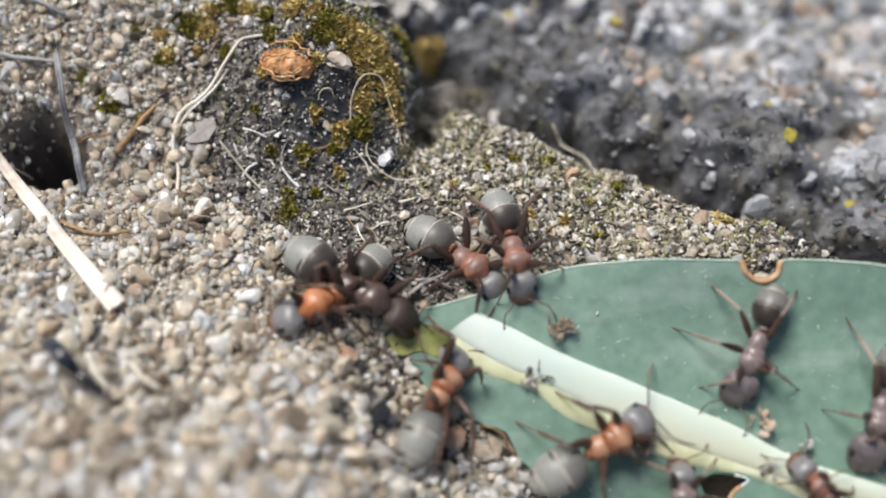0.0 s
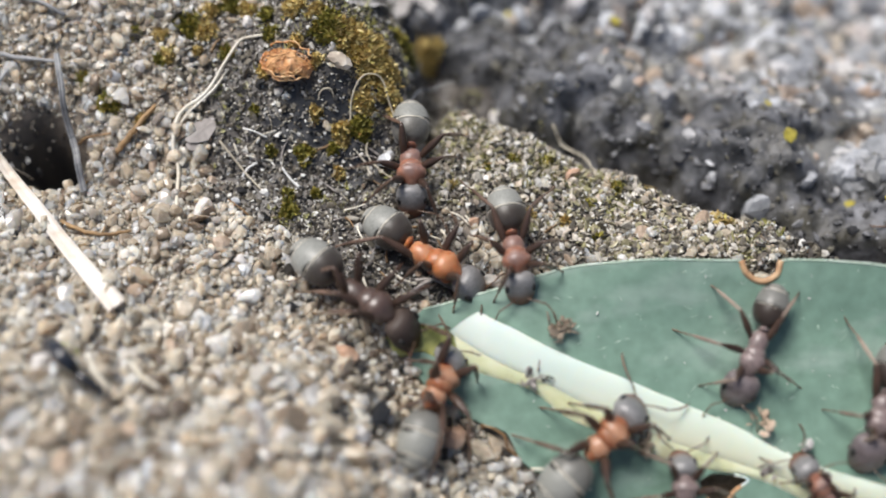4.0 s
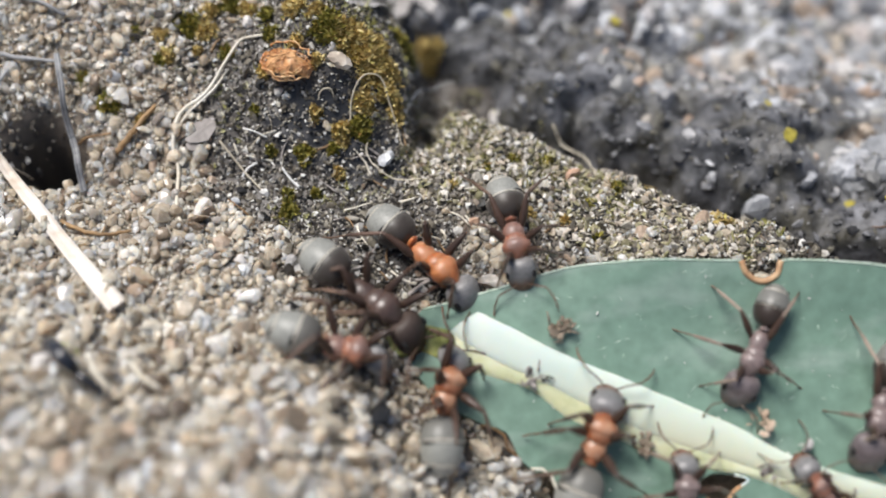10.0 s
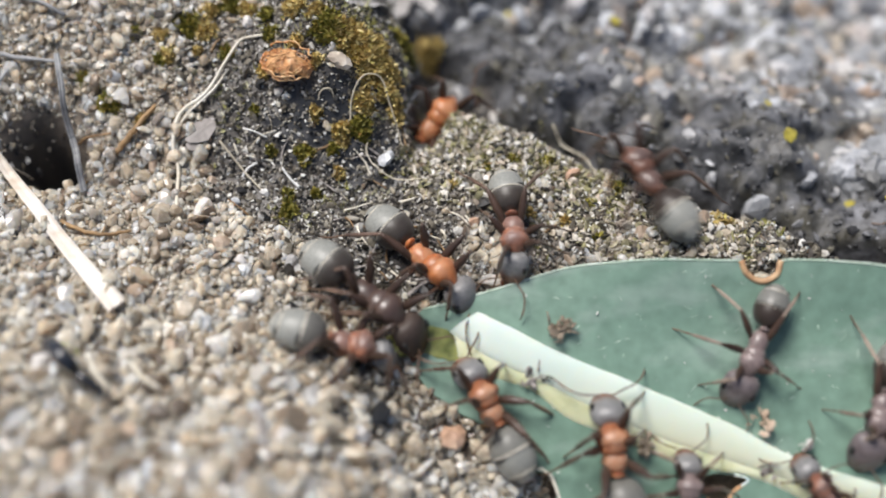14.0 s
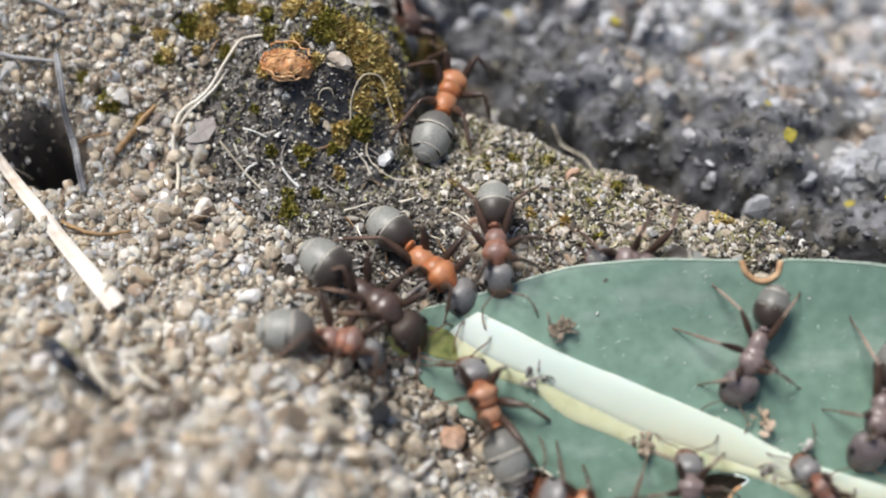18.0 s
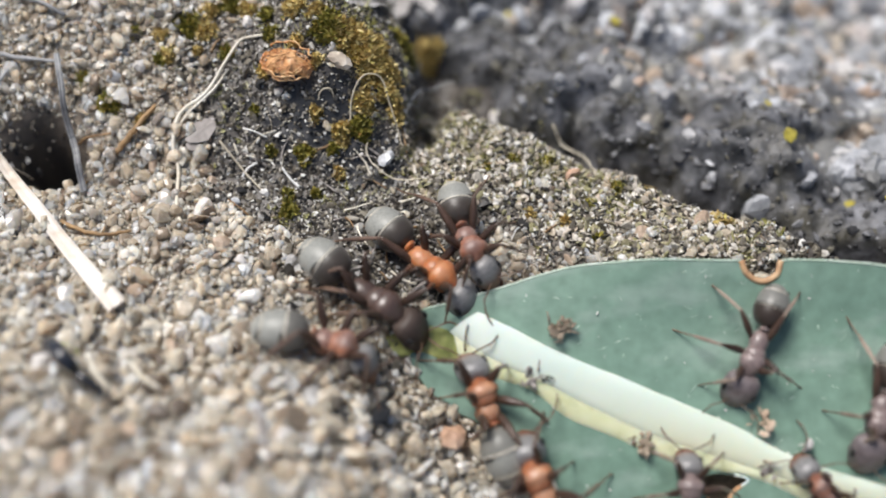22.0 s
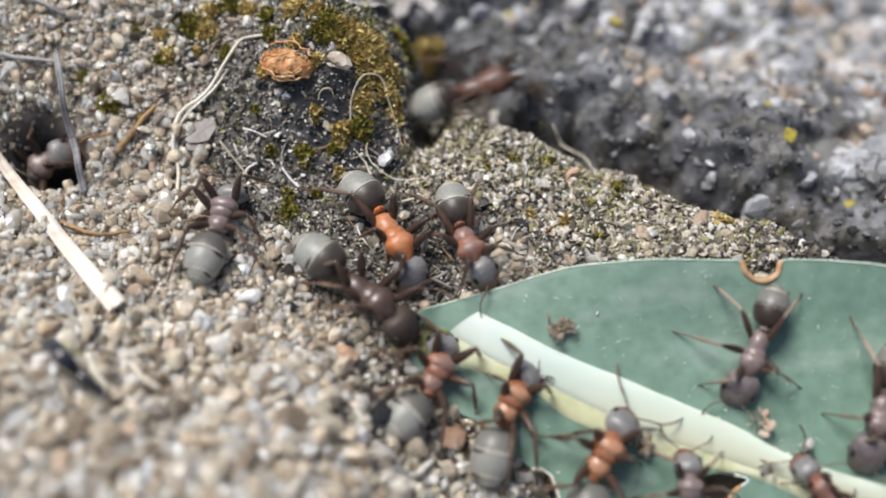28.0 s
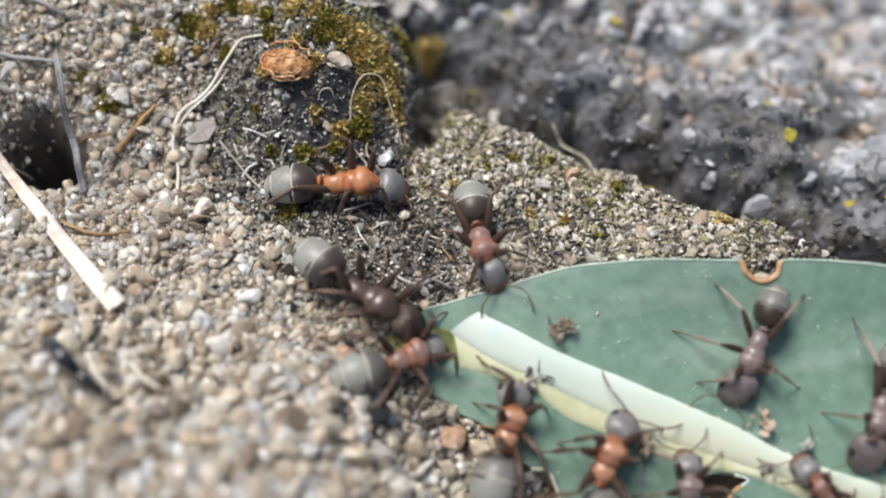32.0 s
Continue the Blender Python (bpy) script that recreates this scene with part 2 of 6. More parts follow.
def lathe(profile, sx=1.0, sz=1.0, n=18, bend=0.0):
    """A body of revolution along y: (y, radius) rings, closed at both ends."""
    vs, fs = [], []
    y0, y1 = profile[0][0], profile[-1][0]
    vs.append((0, y0, 0))
    for y, r in profile[1:-1]:
        for k in range(n):
            a = 2 * math.pi * k / n
            vs.append((r * sx * math.cos(a), y, r * sz * math.sin(a)))
    vs.append((0, y1, 0))
    rings = len(profile) - 2
    for k in range(n):
        fs.append((0, 1 + (k + 1) % n, 1 + k))
        for i in range(rings - 1):
            a, b = 1 + i * n, 1 + (i + 1) * n
            fs.append((a + k, a + (k + 1) % n, b + (k + 1) % n, b + k))
        a = 1 + (rings - 1) * n
        fs.append((a + k, a + (k + 1) % n, len(vs) - 1))
    if bend:
        vs = [(x, y, z + bend * (y - y0) ** 2) for x, y, z in vs]
    return vs, fs


def ovoid(cx, cy, cz, rx, ry, rz, n=14, rings=9, front=0.0):
    prof = [(-1.0, 0)] + [(-math.cos(math.pi * i / rings), math.sin(math.pi * i / rings)) for i in range(1, rings)] + [(1.0, 0)]
    vs, fs = lathe([(y, r * (1 - front * y)) for y, r in prof], 1, 1, n)
    return [(cx + x * rx, cy + y * ry, cz + z * rz) for x, y, z in vs], fs


def tube(points, radii, n=7, flat=1.0):
    """A tapered tube through points; flat < 1 squashes it in height."""
    pts = [Vector(p) for p in points]
    vs, fs = [], []
    for i, p in enumerate(pts):
        d = (pts[min(i + 1, len(pts) - 1)] - pts[max(i - 1, 0)]).normalized()
        side = d.cross(Vector((0, 0, 1)))
        side = side.normalized() if side.length > 1e-4 else Vector((1, 0, 0))
        up = side.cross(d)
        r = radii[i] if hasattr(radii, "__len__") else radii
        for k in range(n):
            a = 2 * math.pi * k / n
            vs.append(p + side * (r * math.cos(a)) + up * (r * flat * math.sin(a)))
    for i in range(len(pts) - 1):
        for k in range(n):
            fs.append((i * n + k, i * n + (k + 1) % n, (i + 1) * n + (k + 1) % n, (i + 1) * n + k))
    fs.append(tuple(range(n))[::-1])
    fs.append(tuple((len(pts) - 1) * n + k for k in range(n)))
    return [tuple(v) for v in vs], fs


def curve_through(ctrl, steps=6):
    """A smooth line through control points of any dimension."""
    c = [np.array(p, dtype=float) for p in ctrl]
    c = [2 * c[0] - c[1]] + c + [2 * c[-1] - c[-2]]
    out = []
    for i in range(1, len(c) - 2):
        for k in range(steps):
            t = k / steps
            out.append(0.5 * (2 * c[i] + (c[i + 1] - c[i - 1]) * t + (2 * c[i - 1] - 5 * c[i] + 4 * c[i + 1] - c[i + 2]) * t * t + (3 * c[i] - c[i - 1] - 3 * c[i + 1] + c[i + 2]) * t ** 3))
    out.append(c[-2])
    return out


def merge(*pieces):
    vs, fs = [], []
    for v, f in pieces:
        o = len(vs)
        vs += list(v)
        fs += [tuple(i + o for i in face) for face in f]
    return vs, fs


# ---- the lie of the ground ----
def vnoise(x, y, size, seed):
    """Smooth lattice noise in -1..1 with cells of the given size in millimetres."""
    x, y = np.asarray(x, dtype=float) / size, np.asarray(y, dtype=float) / size
    xi, yi = np.floor(x), np.floor(y)
    fx, fy = x - xi, y - yi
    fx, fy = fx * fx * (3 - 2 * fx), fy * fy * (3 - 2 * fy)

    def h(a, b):
        v = np.sin(a * 127.1 + b * 311.7 + seed * 74.7) * 43758.5453
        return (v - np.floor(v)) * 2 - 1
    return (h(xi, yi) * (1 - fx) + h(xi + 1, yi) * fx) * (1 - fy) + (h(xi, yi + 1) * (1 - fx) + h(xi + 1, yi + 1) * fx) * fy


def step(a, b, v):
    t = np.clip((np.asarray(v, dtype=float) - a) / (b - a), 0, 1)
    return t * t * (3 - 2 * t)


def blob(x, y, cx, cy, rx, ry):
    return np.exp(-(((x - cx) / rx) ** 2 + ((y - cy) / ry) ** 2))


def rock_edge(x, y):
    """Distance behind the foot of the granite stone, in millimetres."""
    s1 = (y - 7.2 + 0.475 * x) / 1.107
    s2 = (y - 9.6 + 0.59 * x) / 1.16
    wob = 0.35 * vnoise(x, y, 1.7, 5) + 0.15 * vnoise(x, y, 0.6, 6)
    return np.minimum(s1, np.maximum(s2, x - 0.9)) + wob


def broad(x, y):
    """The broad shape: sand banked up in front, a slope behind, a dip under the leaf."""
    x, y = np.asarray(x, dtype=float), np.asarray(y, dtype=float)
    far = np.exp(-((x / 60) ** 2 + (y / 60) ** 2))
    z = 2.4 * step(0, 1, (-(x + 1.5) * 0.40 - (y + 2.5) * 0.75) / 11)
    z = z + 0.46 * np.clip(y - 3, 0, 14) * step(-0.5, -4.5, x)
    z = z + 0.42 * np.clip(y + 0.5, -12, 0) * step(-5.0, 1.5, x)
    z = z - 1.6 * step(2.5, 6.0, x) * step(-0.1, -1.8, y)
    z = z - 0.5 * blob(x, y, 0.6, 0.3, 2.0, 1.6)
    return z * far


def ground_z(x, y, pit=1.0):
    x, y = np.asarray(x, dtype=float), np.asarray(y, dtype=float)
    z = broad(x, y)
    z = z + 1.6 * blob(x, y, -3.6, 7.0, 3.2, 2.6) * step(-1.1, -1.6, x)
    z = z - 2.9 * blob(x, y, -0.7, 6.0, 0.7, 1.1) - 1.7 * blob(x, y, -0.3, 8.3, 0.8, 1.6) - 1.9 * pit * blob(x, y, -0.1, 8.7, 1.0, 1.8)
    z = z - 6.0 * blob(x, y, -14.85, 4.15, 1.0, 1.0) - 1.5 * pit * blob(x, y, 3.65, -8.0, 0.6, 0.8)
    near = np.exp(-((x / 130) ** 4 + (y / 130) ** 4))
    z = z - (2.6 * step(-1.0, 0.8, rock_edge(x, y)) + 6.0 * step(0.5, 5.0, rock_edge(x, y))) * near
    z = z + 0.28 * vnoise(x, y, 3.1, 1) + 0.14 * vnoise(x, y, 1.1, 2) + 0.06 * vnoise(x, y, 0.4, 3) + 0.10 * crust_and_hole_shade(x, y) * vnoise(x, y, 0.3, 4)
    return z


def leaf_z(x, y):
    x, y = np.asarray(x, dtype=float), np.asarray(y, dtype=float)
    return 0.50 + 0.03 * x + 0.42 * (y + 0.5) + 0.35 * step(0.5, -3.0, x) + 0.12 * np.sin(x * 0.45 + 0.6) + 0.75 * step(3.5, 8.0, x) * step(-3.4, -0.6, y)


def inside(poly, x, y):
    p = np.asarray(poly)
    r = np.zeros(np.shape(x), dtype=bool)
    for (x1, y1), (x2, y2) in zip(p, np.roll(p, -1, 0)):
        if y1 != y2:
            r ^= ((y1 > y) != (y2 > y)) & (x < (x2 - x1) * (y - y1) / (y2 - y1) + x1)
    return r


LEAF_PLAN = [(-0.9, -2.5), (1.9, -1.75), (4.2, -1.1), (6.1, -1.05), (10.1, -1.1), (10.9, -1.75), (11.6, -1.15), (15.6, -1.5), (19.5, -2.3), (22.3, -4.2), (22.2, -7.0), (18.9, -10), (13.3, -10.5), (4.2, -9.4), (3.6, -7.5), (2.5, -6.9), (1.3, -6.0), (-0.4, -4.9), (-1.1, -3.8)]


def rock_z(x, y, hollow=1.0):
    """The stone's surface, with a hollow worn into its foot behind the soil clod."""
    d = rock_edge(x, y)
    z = -4.0 + 3.5 * (1 - np.exp(-np.clip(d + 0.5, -1, 99) / 1.7)) - 0.20 * np.clip(d - 1.5, 0, 30)
    ledge = 0.8 * step(-0.15, 0.25, vnoise(x * 0.5 + 0.6 * y, y - 0.4 * x, 2.3, 18)) + 0.45 * step(-0.1, 0.15, vnoise(x, y, 1.2, 19))
    knob = 1.1 * blob(x, y, 7.7, 6.1, 0.9, 0.5) - 1.4 * np.exp(-((d - 0.85 - 0.4 * vnoise(x, y, 1.4, 23)) / 0.40) ** 2) * step(3.5, 5.5, x)
    u, v = 0.45 * (0.89 * x - 0.46 * y), 0.46 * x + 0.89 * y
    trench = 1.5 * np.exp(-((d - 0.5 - 0.5 * vnoise(x, y, 1.8, 24)) / 0.55) ** 2) * step(5.6, 3.6, x)
    return z - 0.6 - hollow * (2.6 * blob(x, y, 0.7, 8.9, 2.0, 1.7) + trench) + knob + ledge + 0.5 * vnoise(x, y, 3.7, 7) + 0.50 * vnoise(u, v, 1.4, 8) + 0.34 * vnoise(u, v, 0.6, 9) + 0.20 * vnoise(x, y, 0.75, 10) + 0.17 * vnoise(x, y, 0.34, 25)


def pale_mask(x, y):
    """Where the stone's crust has worn off to bare crystals."""
    d = rock_edge(x, y)
    # first step keeps the foot dark crust, also painting in the overhang's shadow
    return step(2.4, 5.0, d) * step(4.4, 10.4, d + 3.8 * vnoise(x, y, 2.6, 21) + 1.6 * vnoise(x, y, 1.0, 22) + 0.12 * (x - 6))


def top_z(x, y):
    """The highest of sand and stone."""
    return np.maximum(ground_z(x, y), np.where(rock_edge(x, y) > -0.5, rock_z(x, y), -99.0))


def soil_mask(x, y):
    """1 where dark humus lies, 0 where clean sand lies."""
    w = 1.1 * vnoise(x, y, 2.0, 11) + 0.6 * vnoise(x, y, 0.7, 12)
    m = step(1.12, 0.85, np.hypot((x + 3.9) / 5.0, (y - 5.0) / 5.2) + 0.15 * w)
    m2 = step(1.15, 0.6, np.hypot((x - 3.2) / 6.0, (y - 2.5 + 0.35 * (x - 3.2)) / 2.9) + 0.25 * w)
    m3 = step(-3.0, -0.7, rock_edge(x, y) + 0.5 * w)
    m4 = step(1.1, 0.5, np.hypot((x + 15.0) / 1.7, (y - 4.3) / 2.0) + 0.2 * w)
    m5 = 0.05 * step(7.8, 9.6, y + 0.6 * w) * step(-13.0, -11.0, x + 0.6 * w)
    # m6: dark soil among the ants, made darker to include their shade
    m6 = 1.0 * step(1.1, 0.5, np.hypot((x + 2.0) / 4.3, (y + 0.1) / 2.8) + 0.25 * w)
    m7 = 0.05 * step(1.5, 4.0, y + w) * step(-4.0, -6.0, x) * step(-15.0, -12.0, x)
    m8 = 0.65 * step(1.1, 0.5, np.hypot((x + 8.4) / 3.4, (y - 7.7) / 2.0) + 0.25 * w)
    m9 = 0.42 * step(1.15, 0.5, np.hypot((x + 5.2) / 3.6, (y + 0.6) / 2.6) + 0.3 * w)
    m10 = 0.42 * step(1.15, 0.5, np.hypot((x + 1.4) / 3.4, (y + 5.6) / 3.4) + 0.3 * w)
    return np.maximum.reduce([m8, m, 0.8 * m2, m3, m4, m5, m6, m7, m9, m10]) * np.exp(-((x / 110) ** 4 + (y / 110) ** 4))


def crust_and_hole_shade(x, y, hole=0.0):
    """The hard black crust on the clod's face, nearly free of loose grains; hole adds the burrow's shade as colour."""
    w = 0.35 * vnoise(x, y, 0.9, 71) + 0.2 * vnoise(x, y, 0.4, 72)
    a = step(1.15, 0.75, np.hypot((x + 4.6) / 2.1, (y - 4.75) / 1.25) + w)
    b = step(1.15, 0.75, np.hypot((x + 3.0) / 1.9, (y - 3.7) / 1.2) + w)
    c = step(1.15, 0.7, np.hypot((x - 3.0) / 1.2, (y - 2.1) / 1.5) + w)
    # d blackens the burrow floor, shade put into the colour
    d = step(1.3, 0.9, np.hypot((x + 15.0) / 1.35, (y - 4.2) / 1.4) + 0.4 * w)
    return np.maximum.reduce([a, b, 0.7 * c, hole * d])


# ---- the ground: one sheet, fine near the camera and coarse far off ----
def spread(lo, hi, fine, reach):
    a = list(np.arange(lo, hi, fine))
    g, left, right = fine, [lo], [a[-1]]
    while left[-1] > -reach:
        g *= 1.35
        left.append(left[-1] - g)
        right.append(right[-1] + g)
    return np.array(left[:0:-1] + a + right[1:])


def sheet(xs, ys, zf):
    gx, gy = np.meshgrid(xs, ys)
    z = zf(gx, gy)
    v = np.stack([gx.ravel(), gy.ravel(), z.ravel()], 1)
    w, hgt = len(xs), len(ys)
    i = (np.arange(hgt - 1)[:, None] * w + np.arange(w - 1)[None]).ravel()
    return v, np.stack([i, i + 1, i + w + 1, i + w], 1)


def ground_material():
    m = material("sandy_soil", (0.24, 0.195, 0.150), (0.42, 0.35, 0.275), 6, 0.85, 0.6, 60)
    n, link = m.node_tree.nodes, m.node_tree.links.new
    attr = n.new("ShaderNodeAttribute")
    attr.attribute_name = "humus"
    b = n["Principled BSDF"]
    src = b.inputs["Base Color"].links[0].from_socket
    mix = n.new("ShaderNodeMix")
    mix.data_type = "RGBA"
    mix.inputs["B"].default_value = (0.040, 0.041, 0.044, 1)
    link(attr.outputs["Fac"], mix.inputs["Factor"])
    link(src, mix.inputs["A"])
    link(mix.outputs["Result"], b.inputs["Base Color"])
    gloss = n.new("ShaderNodeMapRange")
    gloss.inputs["To Min"].default_value, gloss.inputs["To Max"].default_value = 0.85, 0.42
    link(attr.outputs["Fac"], gloss.inputs["Value"])
    link(gloss.outputs[0], b.inputs["Roughness"])
    return m


def make_ground():
    xs, ys = spread(-21, 21, 0.14, 900), spread(-12, 17, 0.14, 900)
    v, f = sheet(xs, ys, ground_z)
    me = bpy.data.meshes.new("ground")
    me.from_pydata(v * MM, [], f)
    me.shade_smooth()
    a = me.attributes.new("humus", "FLOAT", "POINT")
    # second share: black crust, and the shade painted into the burrow
    a.data.foreach_set("value", (0.82 * soil_mask(v[:, 0], v[:, 1]) + 0.18 * crust_and_hole_shade(v[:, 0], v[:, 1], 1.0)).astype(np.float32))
    me.materials.append(ground_material())
    return tagged(new("ground", me), "coarse beige sand with dark humus and burrow holes", "sand", kind="structure")


ground = make_ground()


def make_rock():
    xs, ys = spread(-9, 22, 0.16, 90), spread(-4, 22, 0.16, 90)
    v, f = sheet(xs, ys, rock_z)
    d = rock_edge(v[:, 0], v[:, 1])
    keep = (d[f] > -0.8).all(1)
    f = f[keep]
    used = np.unique(f)
    remap = -np.ones(len(v), dtype=int)
    remap[used] = np.arange(len(used))
    top, f = v[used], remap[f]
    edges = {}
    for q in f.tolist():
        for a, b in zip(q, q[1:] + q[:1]):
            edges[(a, b)] = (b, a) not in edges
            if (b, a) in edges:
                edges[(b, a)] = edges[(a, b)] = False
    rim = [e for e, free in edges.items() if free]
    low = top.copy()
    low[:, 2] = -5.0
    k = len(top)
    faces = f.tolist() + [[q[3] + k, q[2] + k, q[1] + k, q[0] + k] for q in f.tolist()] + [[b, a, a + k, b + k] for a, b in rim]
    ob = add("granite_rock", np.vstack([top, low]), faces, M_ROCK)
    p = ob.data.attributes.new("pale", "FLOAT", "POINT")
    p.data.foreach_set("value", np.tile(pale_mask(top[:, 0], top[:, 1]), 2).astype(np.float32))
    return tagged(ob, "weathered dark granite stone with pale crystals and lichen", "rock")


rock = make_rock()


def ico(level):
    bm = bmesh.new()
    bmesh.ops.create_icosphere(bm, subdivisions=level, radius=1.0)
    v = np.array([x.co[:] for x in bm.verts])
    f = np.array([[q.index for q in x.verts] for x in bm.faces])
    bm.free()
    return v, f


ICO, CHIP = ico(2), ico(1)


def grains(name, centres, sizes, mat, rng, flat=0.75, rough=0.19, parent=None, shape=ICO):
    """Many separate stones in one mesh: rounded, uneven, each turned its own way."""
    ICO_V, ICO_F = shape
    n, k = len(centres), len(ICO_V)
    q = rng.normal(size=(n, 4))
    q /= np.linalg.norm(q, axis=1, keepdims=True)
    w, x, y, z = q.T
    R = np.stack([np.stack([1 - 2 * (y * y + z * z), 2 * (x * y - w * z), 2 * (x * z + w * y)], 1), np.stack([2 * (x * y + w * z), 1 - 2 * (x * x + z * z), 2 * (y * z - w * x)], 1), np.stack([2 * (x * z - w * y), 2 * (y * z + w * x), 1 - 2 * (x * x + y * y)], 1)], 1)
    s = sizes[:, None] * rng.uniform((0.8, 0.68, flat * 0.65), (1.28, 1.05, flat * 1.2), (n, 3))
    dirs = rng.normal(size=(n, 9, 3))
    dirs /= np.linalg.norm(dirs, axis=2, keepdims=True)
    cut = rng.uniform(1 - 3.0 * rough, 0.88, (n, 1, 9))
    facing = np.einsum("kc,ndc->nkd", ICO_V, dirs)
    lump = np.minimum(1.0, (cut / np.maximum(facing, 0.05)).min(2))
    v = ICO_V[None] * lump[:, :, None] * s[:, None, :]
    v = np.einsum("nij,nkj->nki", R, v) + centres[:, None, :]
    f = (ICO_F[None] + (np.arange(n) * k)[:, None, None]).reshape(-1, 3)
    me = bpy.data.meshes.new(name)
    me.from_pydata((v.reshape(-1, 3) * MM), [], f)
    me.materials.append(mat)
    ob = new(name, me)
    if parent is not None:
        ob.parent = parent
    return ob


def scatter():
    rng = np.random.default_rng(7)
    n = 50000
    x, y = rng.uniform(-20, 18, n), rng.uniform(-11.5, 16, n)
    seen = (np.abs(x) < 15.5 + 0.22 * (y + 9)) & (rock_edge(x, y) < 0.2) & ~((x > 5.0) & (y < -2.6))
    seen &= ~(inside(LEAF_PLAN, x, y) & (ground_z(x, y) > leaf_z(x, y) - 1.0))
    x, y = x[seen], y[seen]
    m = soil_mask(x, y)
    dark = rng.uniform(0, 1, len(x)) < m * 0.93
    size = np.clip(rng.lognormal(-1.68, 0.50, len(x)), 0.06, 0.52)
    size *= (1 - 0.4 * m) * (1 + 0.4 * step(-2.0, -7.0, y)) * (1 - 0.12 * step(2.0, 6.0, y)) * (1 - 0.25 * np.exp(-((rock_edge(x, y) + 1.5) / 1.8) ** 2))
    z = ground_z(x, y)
    lift = rng.uniform(-0.3, 0.6, len(x)) * size
    c = np.stack([x, y, z + lift], 1)
    light = ~dark & (z - broad(x, y) > -0.9)
    pick = light & (rng.uniform(0, 1, len(x)) < 0.75)
    clear = pick & (rng.uniform(0, 1, len(x)) < 0.16)
    pick &= ~clear
    tagged(grains("quartz_grains", c[clear], size[clear] * 1.05, M_QUARTZ, rng, 0.72, 0.25), "clear and milky quartz grains in sand", "sand", kind="stuff")
    n2 = 30000
    gx, gy = rng.uniform(-18, 8, n2), rng.uniform(-11, 12, n2)
    ok = (np.abs(gx) < 15.5 + 0.22 * (gy + 9)) & (rng.uniform(0, 1, n2) > soil_mask(gx, gy) + 0.1) & (rock_edge(gx, gy) < -0.5) & ~((gx > 0.5) & (gy < -1.0)) & (ground_z(gx, gy) - broad(gx, gy) > -0.9)
    gx, gy = gx[ok], gy[ok]
    tiny = rng.uniform(0.05, 0.11, len(gx))
    tagged(grains("fine_sand", np.stack([gx, gy, ground_z(gx, gy) + rng.uniform(0.02, 0.12, len(gx))], 1), tiny, M_GRAIN, rng, 0.75, 0.14, shape=CHIP), "fine sand filling the gaps between grains", "sand", kind="stuff")
    tagged(grains("sand_grains", c[pick], size[pick], M_GRAIN, rng, 0.72, 0.245), "loose rounded beige and quartz sand grains", "sand", kind="stuff")
    bare = crust_and_hole_shade(x, y)
    pick = dark & (rng.uniform(0, 1, len(x)) < 0.6 - 0.34 * bare) & (z - broad(x, y) > -2.6)
    fx, fy = rng.uniform(-11, 9, 26000), rng.uniform(-2, 14, 26000)
    ok = (rng.uniform(0, 1, 26000) < soil_mask(fx, fy) * (1 - 0.35 * crust_and_hole_shade(fx, fy))) & (rock_edge(fx, fy) < 0.3)
    fx, fy = fx[ok], fy[ok]
    tiny = rng.uniform(0.04, 0.12, len(fx))
    tagged(grains("humus_dust", np.stack([fx, fy, ground_z(fx, fy) + 0.3 * tiny], 1), tiny * 1.1, M_SOILGRAIN, rng, 0.45, 0.16, shape=CHIP), "fine dark humus with pale specks", "soil", kind="stuff")
    tagged(grains("humus_crumbs", c[pick], size[pick] * 1.0, M_SOILGRAIN, rng, 0.42, 0.2, shape=CHIP), "dark humus crumbs mixed with fine quartz", "soil", kind="stuff")
    fx, fy = rng.uniform(-1, 14, 16000), rng.uniform(-3, 8, 16000)
    e = rock_edge(fx, fy)
    ok = (e < 0.6) & (e > -4.0) & (rng.uniform(0, 1, 16000) < 0.6)
    fx, fy = fx[ok], fy[ok]
    tiny = np.clip(rng.lognormal(-2.25, 0.4, len(fx)), 0.05, 0.25)
    c2, half = np.stack([fx, fy, ground_z(fx, fy) + 0.3 * tiny], 1), rng.uniform(0, 1, len(fx)) < 0.22
    tagged(grains("ridge_sand", c2[half], tiny[half] * 1.1, M_GRAIN, rng, 0.75, 0.12, shape=CHIP), "fine pale sand banked against the stone", "sand", kind="stuff")
    tagged(grains("ridge_humus", c2[~half], tiny[~half] * 1.1, M_SOILGRAIN, rng, 0.45, 0.16, shape=CHIP), "fine dark soil banked against the stone", "soil", kind="stuff")
    fx, fy = rng.uniform(-1.5, 11, 9000), rng.uniform(-1, 8, 9000)
    e = rock_edge(fx, fy)
    ok = (e < 0.1) & (e > -4.6) & (rng.uniform(0, 1, 9000) < 0.75 - 0.6 * crust_and_hole_shade(fx, fy)) & ~inside(LEAF_PLAN, fx, fy - 0.1)
    fx, fy = fx[ok], fy[ok]
    bit = np.clip(rng.lognormal(-1.98, 0.36, len(fx)), 0.07, 0.3)
    tagged(grains("ridge_flakes", np.stack([fx, fy, ground_z(fx, fy) + 0.06 + rng.uniform(0, 0.1, len(fx))], 1), bit, M_RIDGEFLAKE, rng, 0.36, 0.2, shape=CHIP), "angular pale, olive and brown flakes on the bank", "flakes", kind="stuff")
    n = 14000
    x, y = rng.uniform(-6, 22, n), rng.uniform(-2, 20, n)
    pale = pale_mask(x, y)
    ok = (rock_edge(x, y) > 0.0) & (rng.uniform(0, 1, n) < 0.004 + 0.45 * pale)
    x, y = x[ok], y[ok]
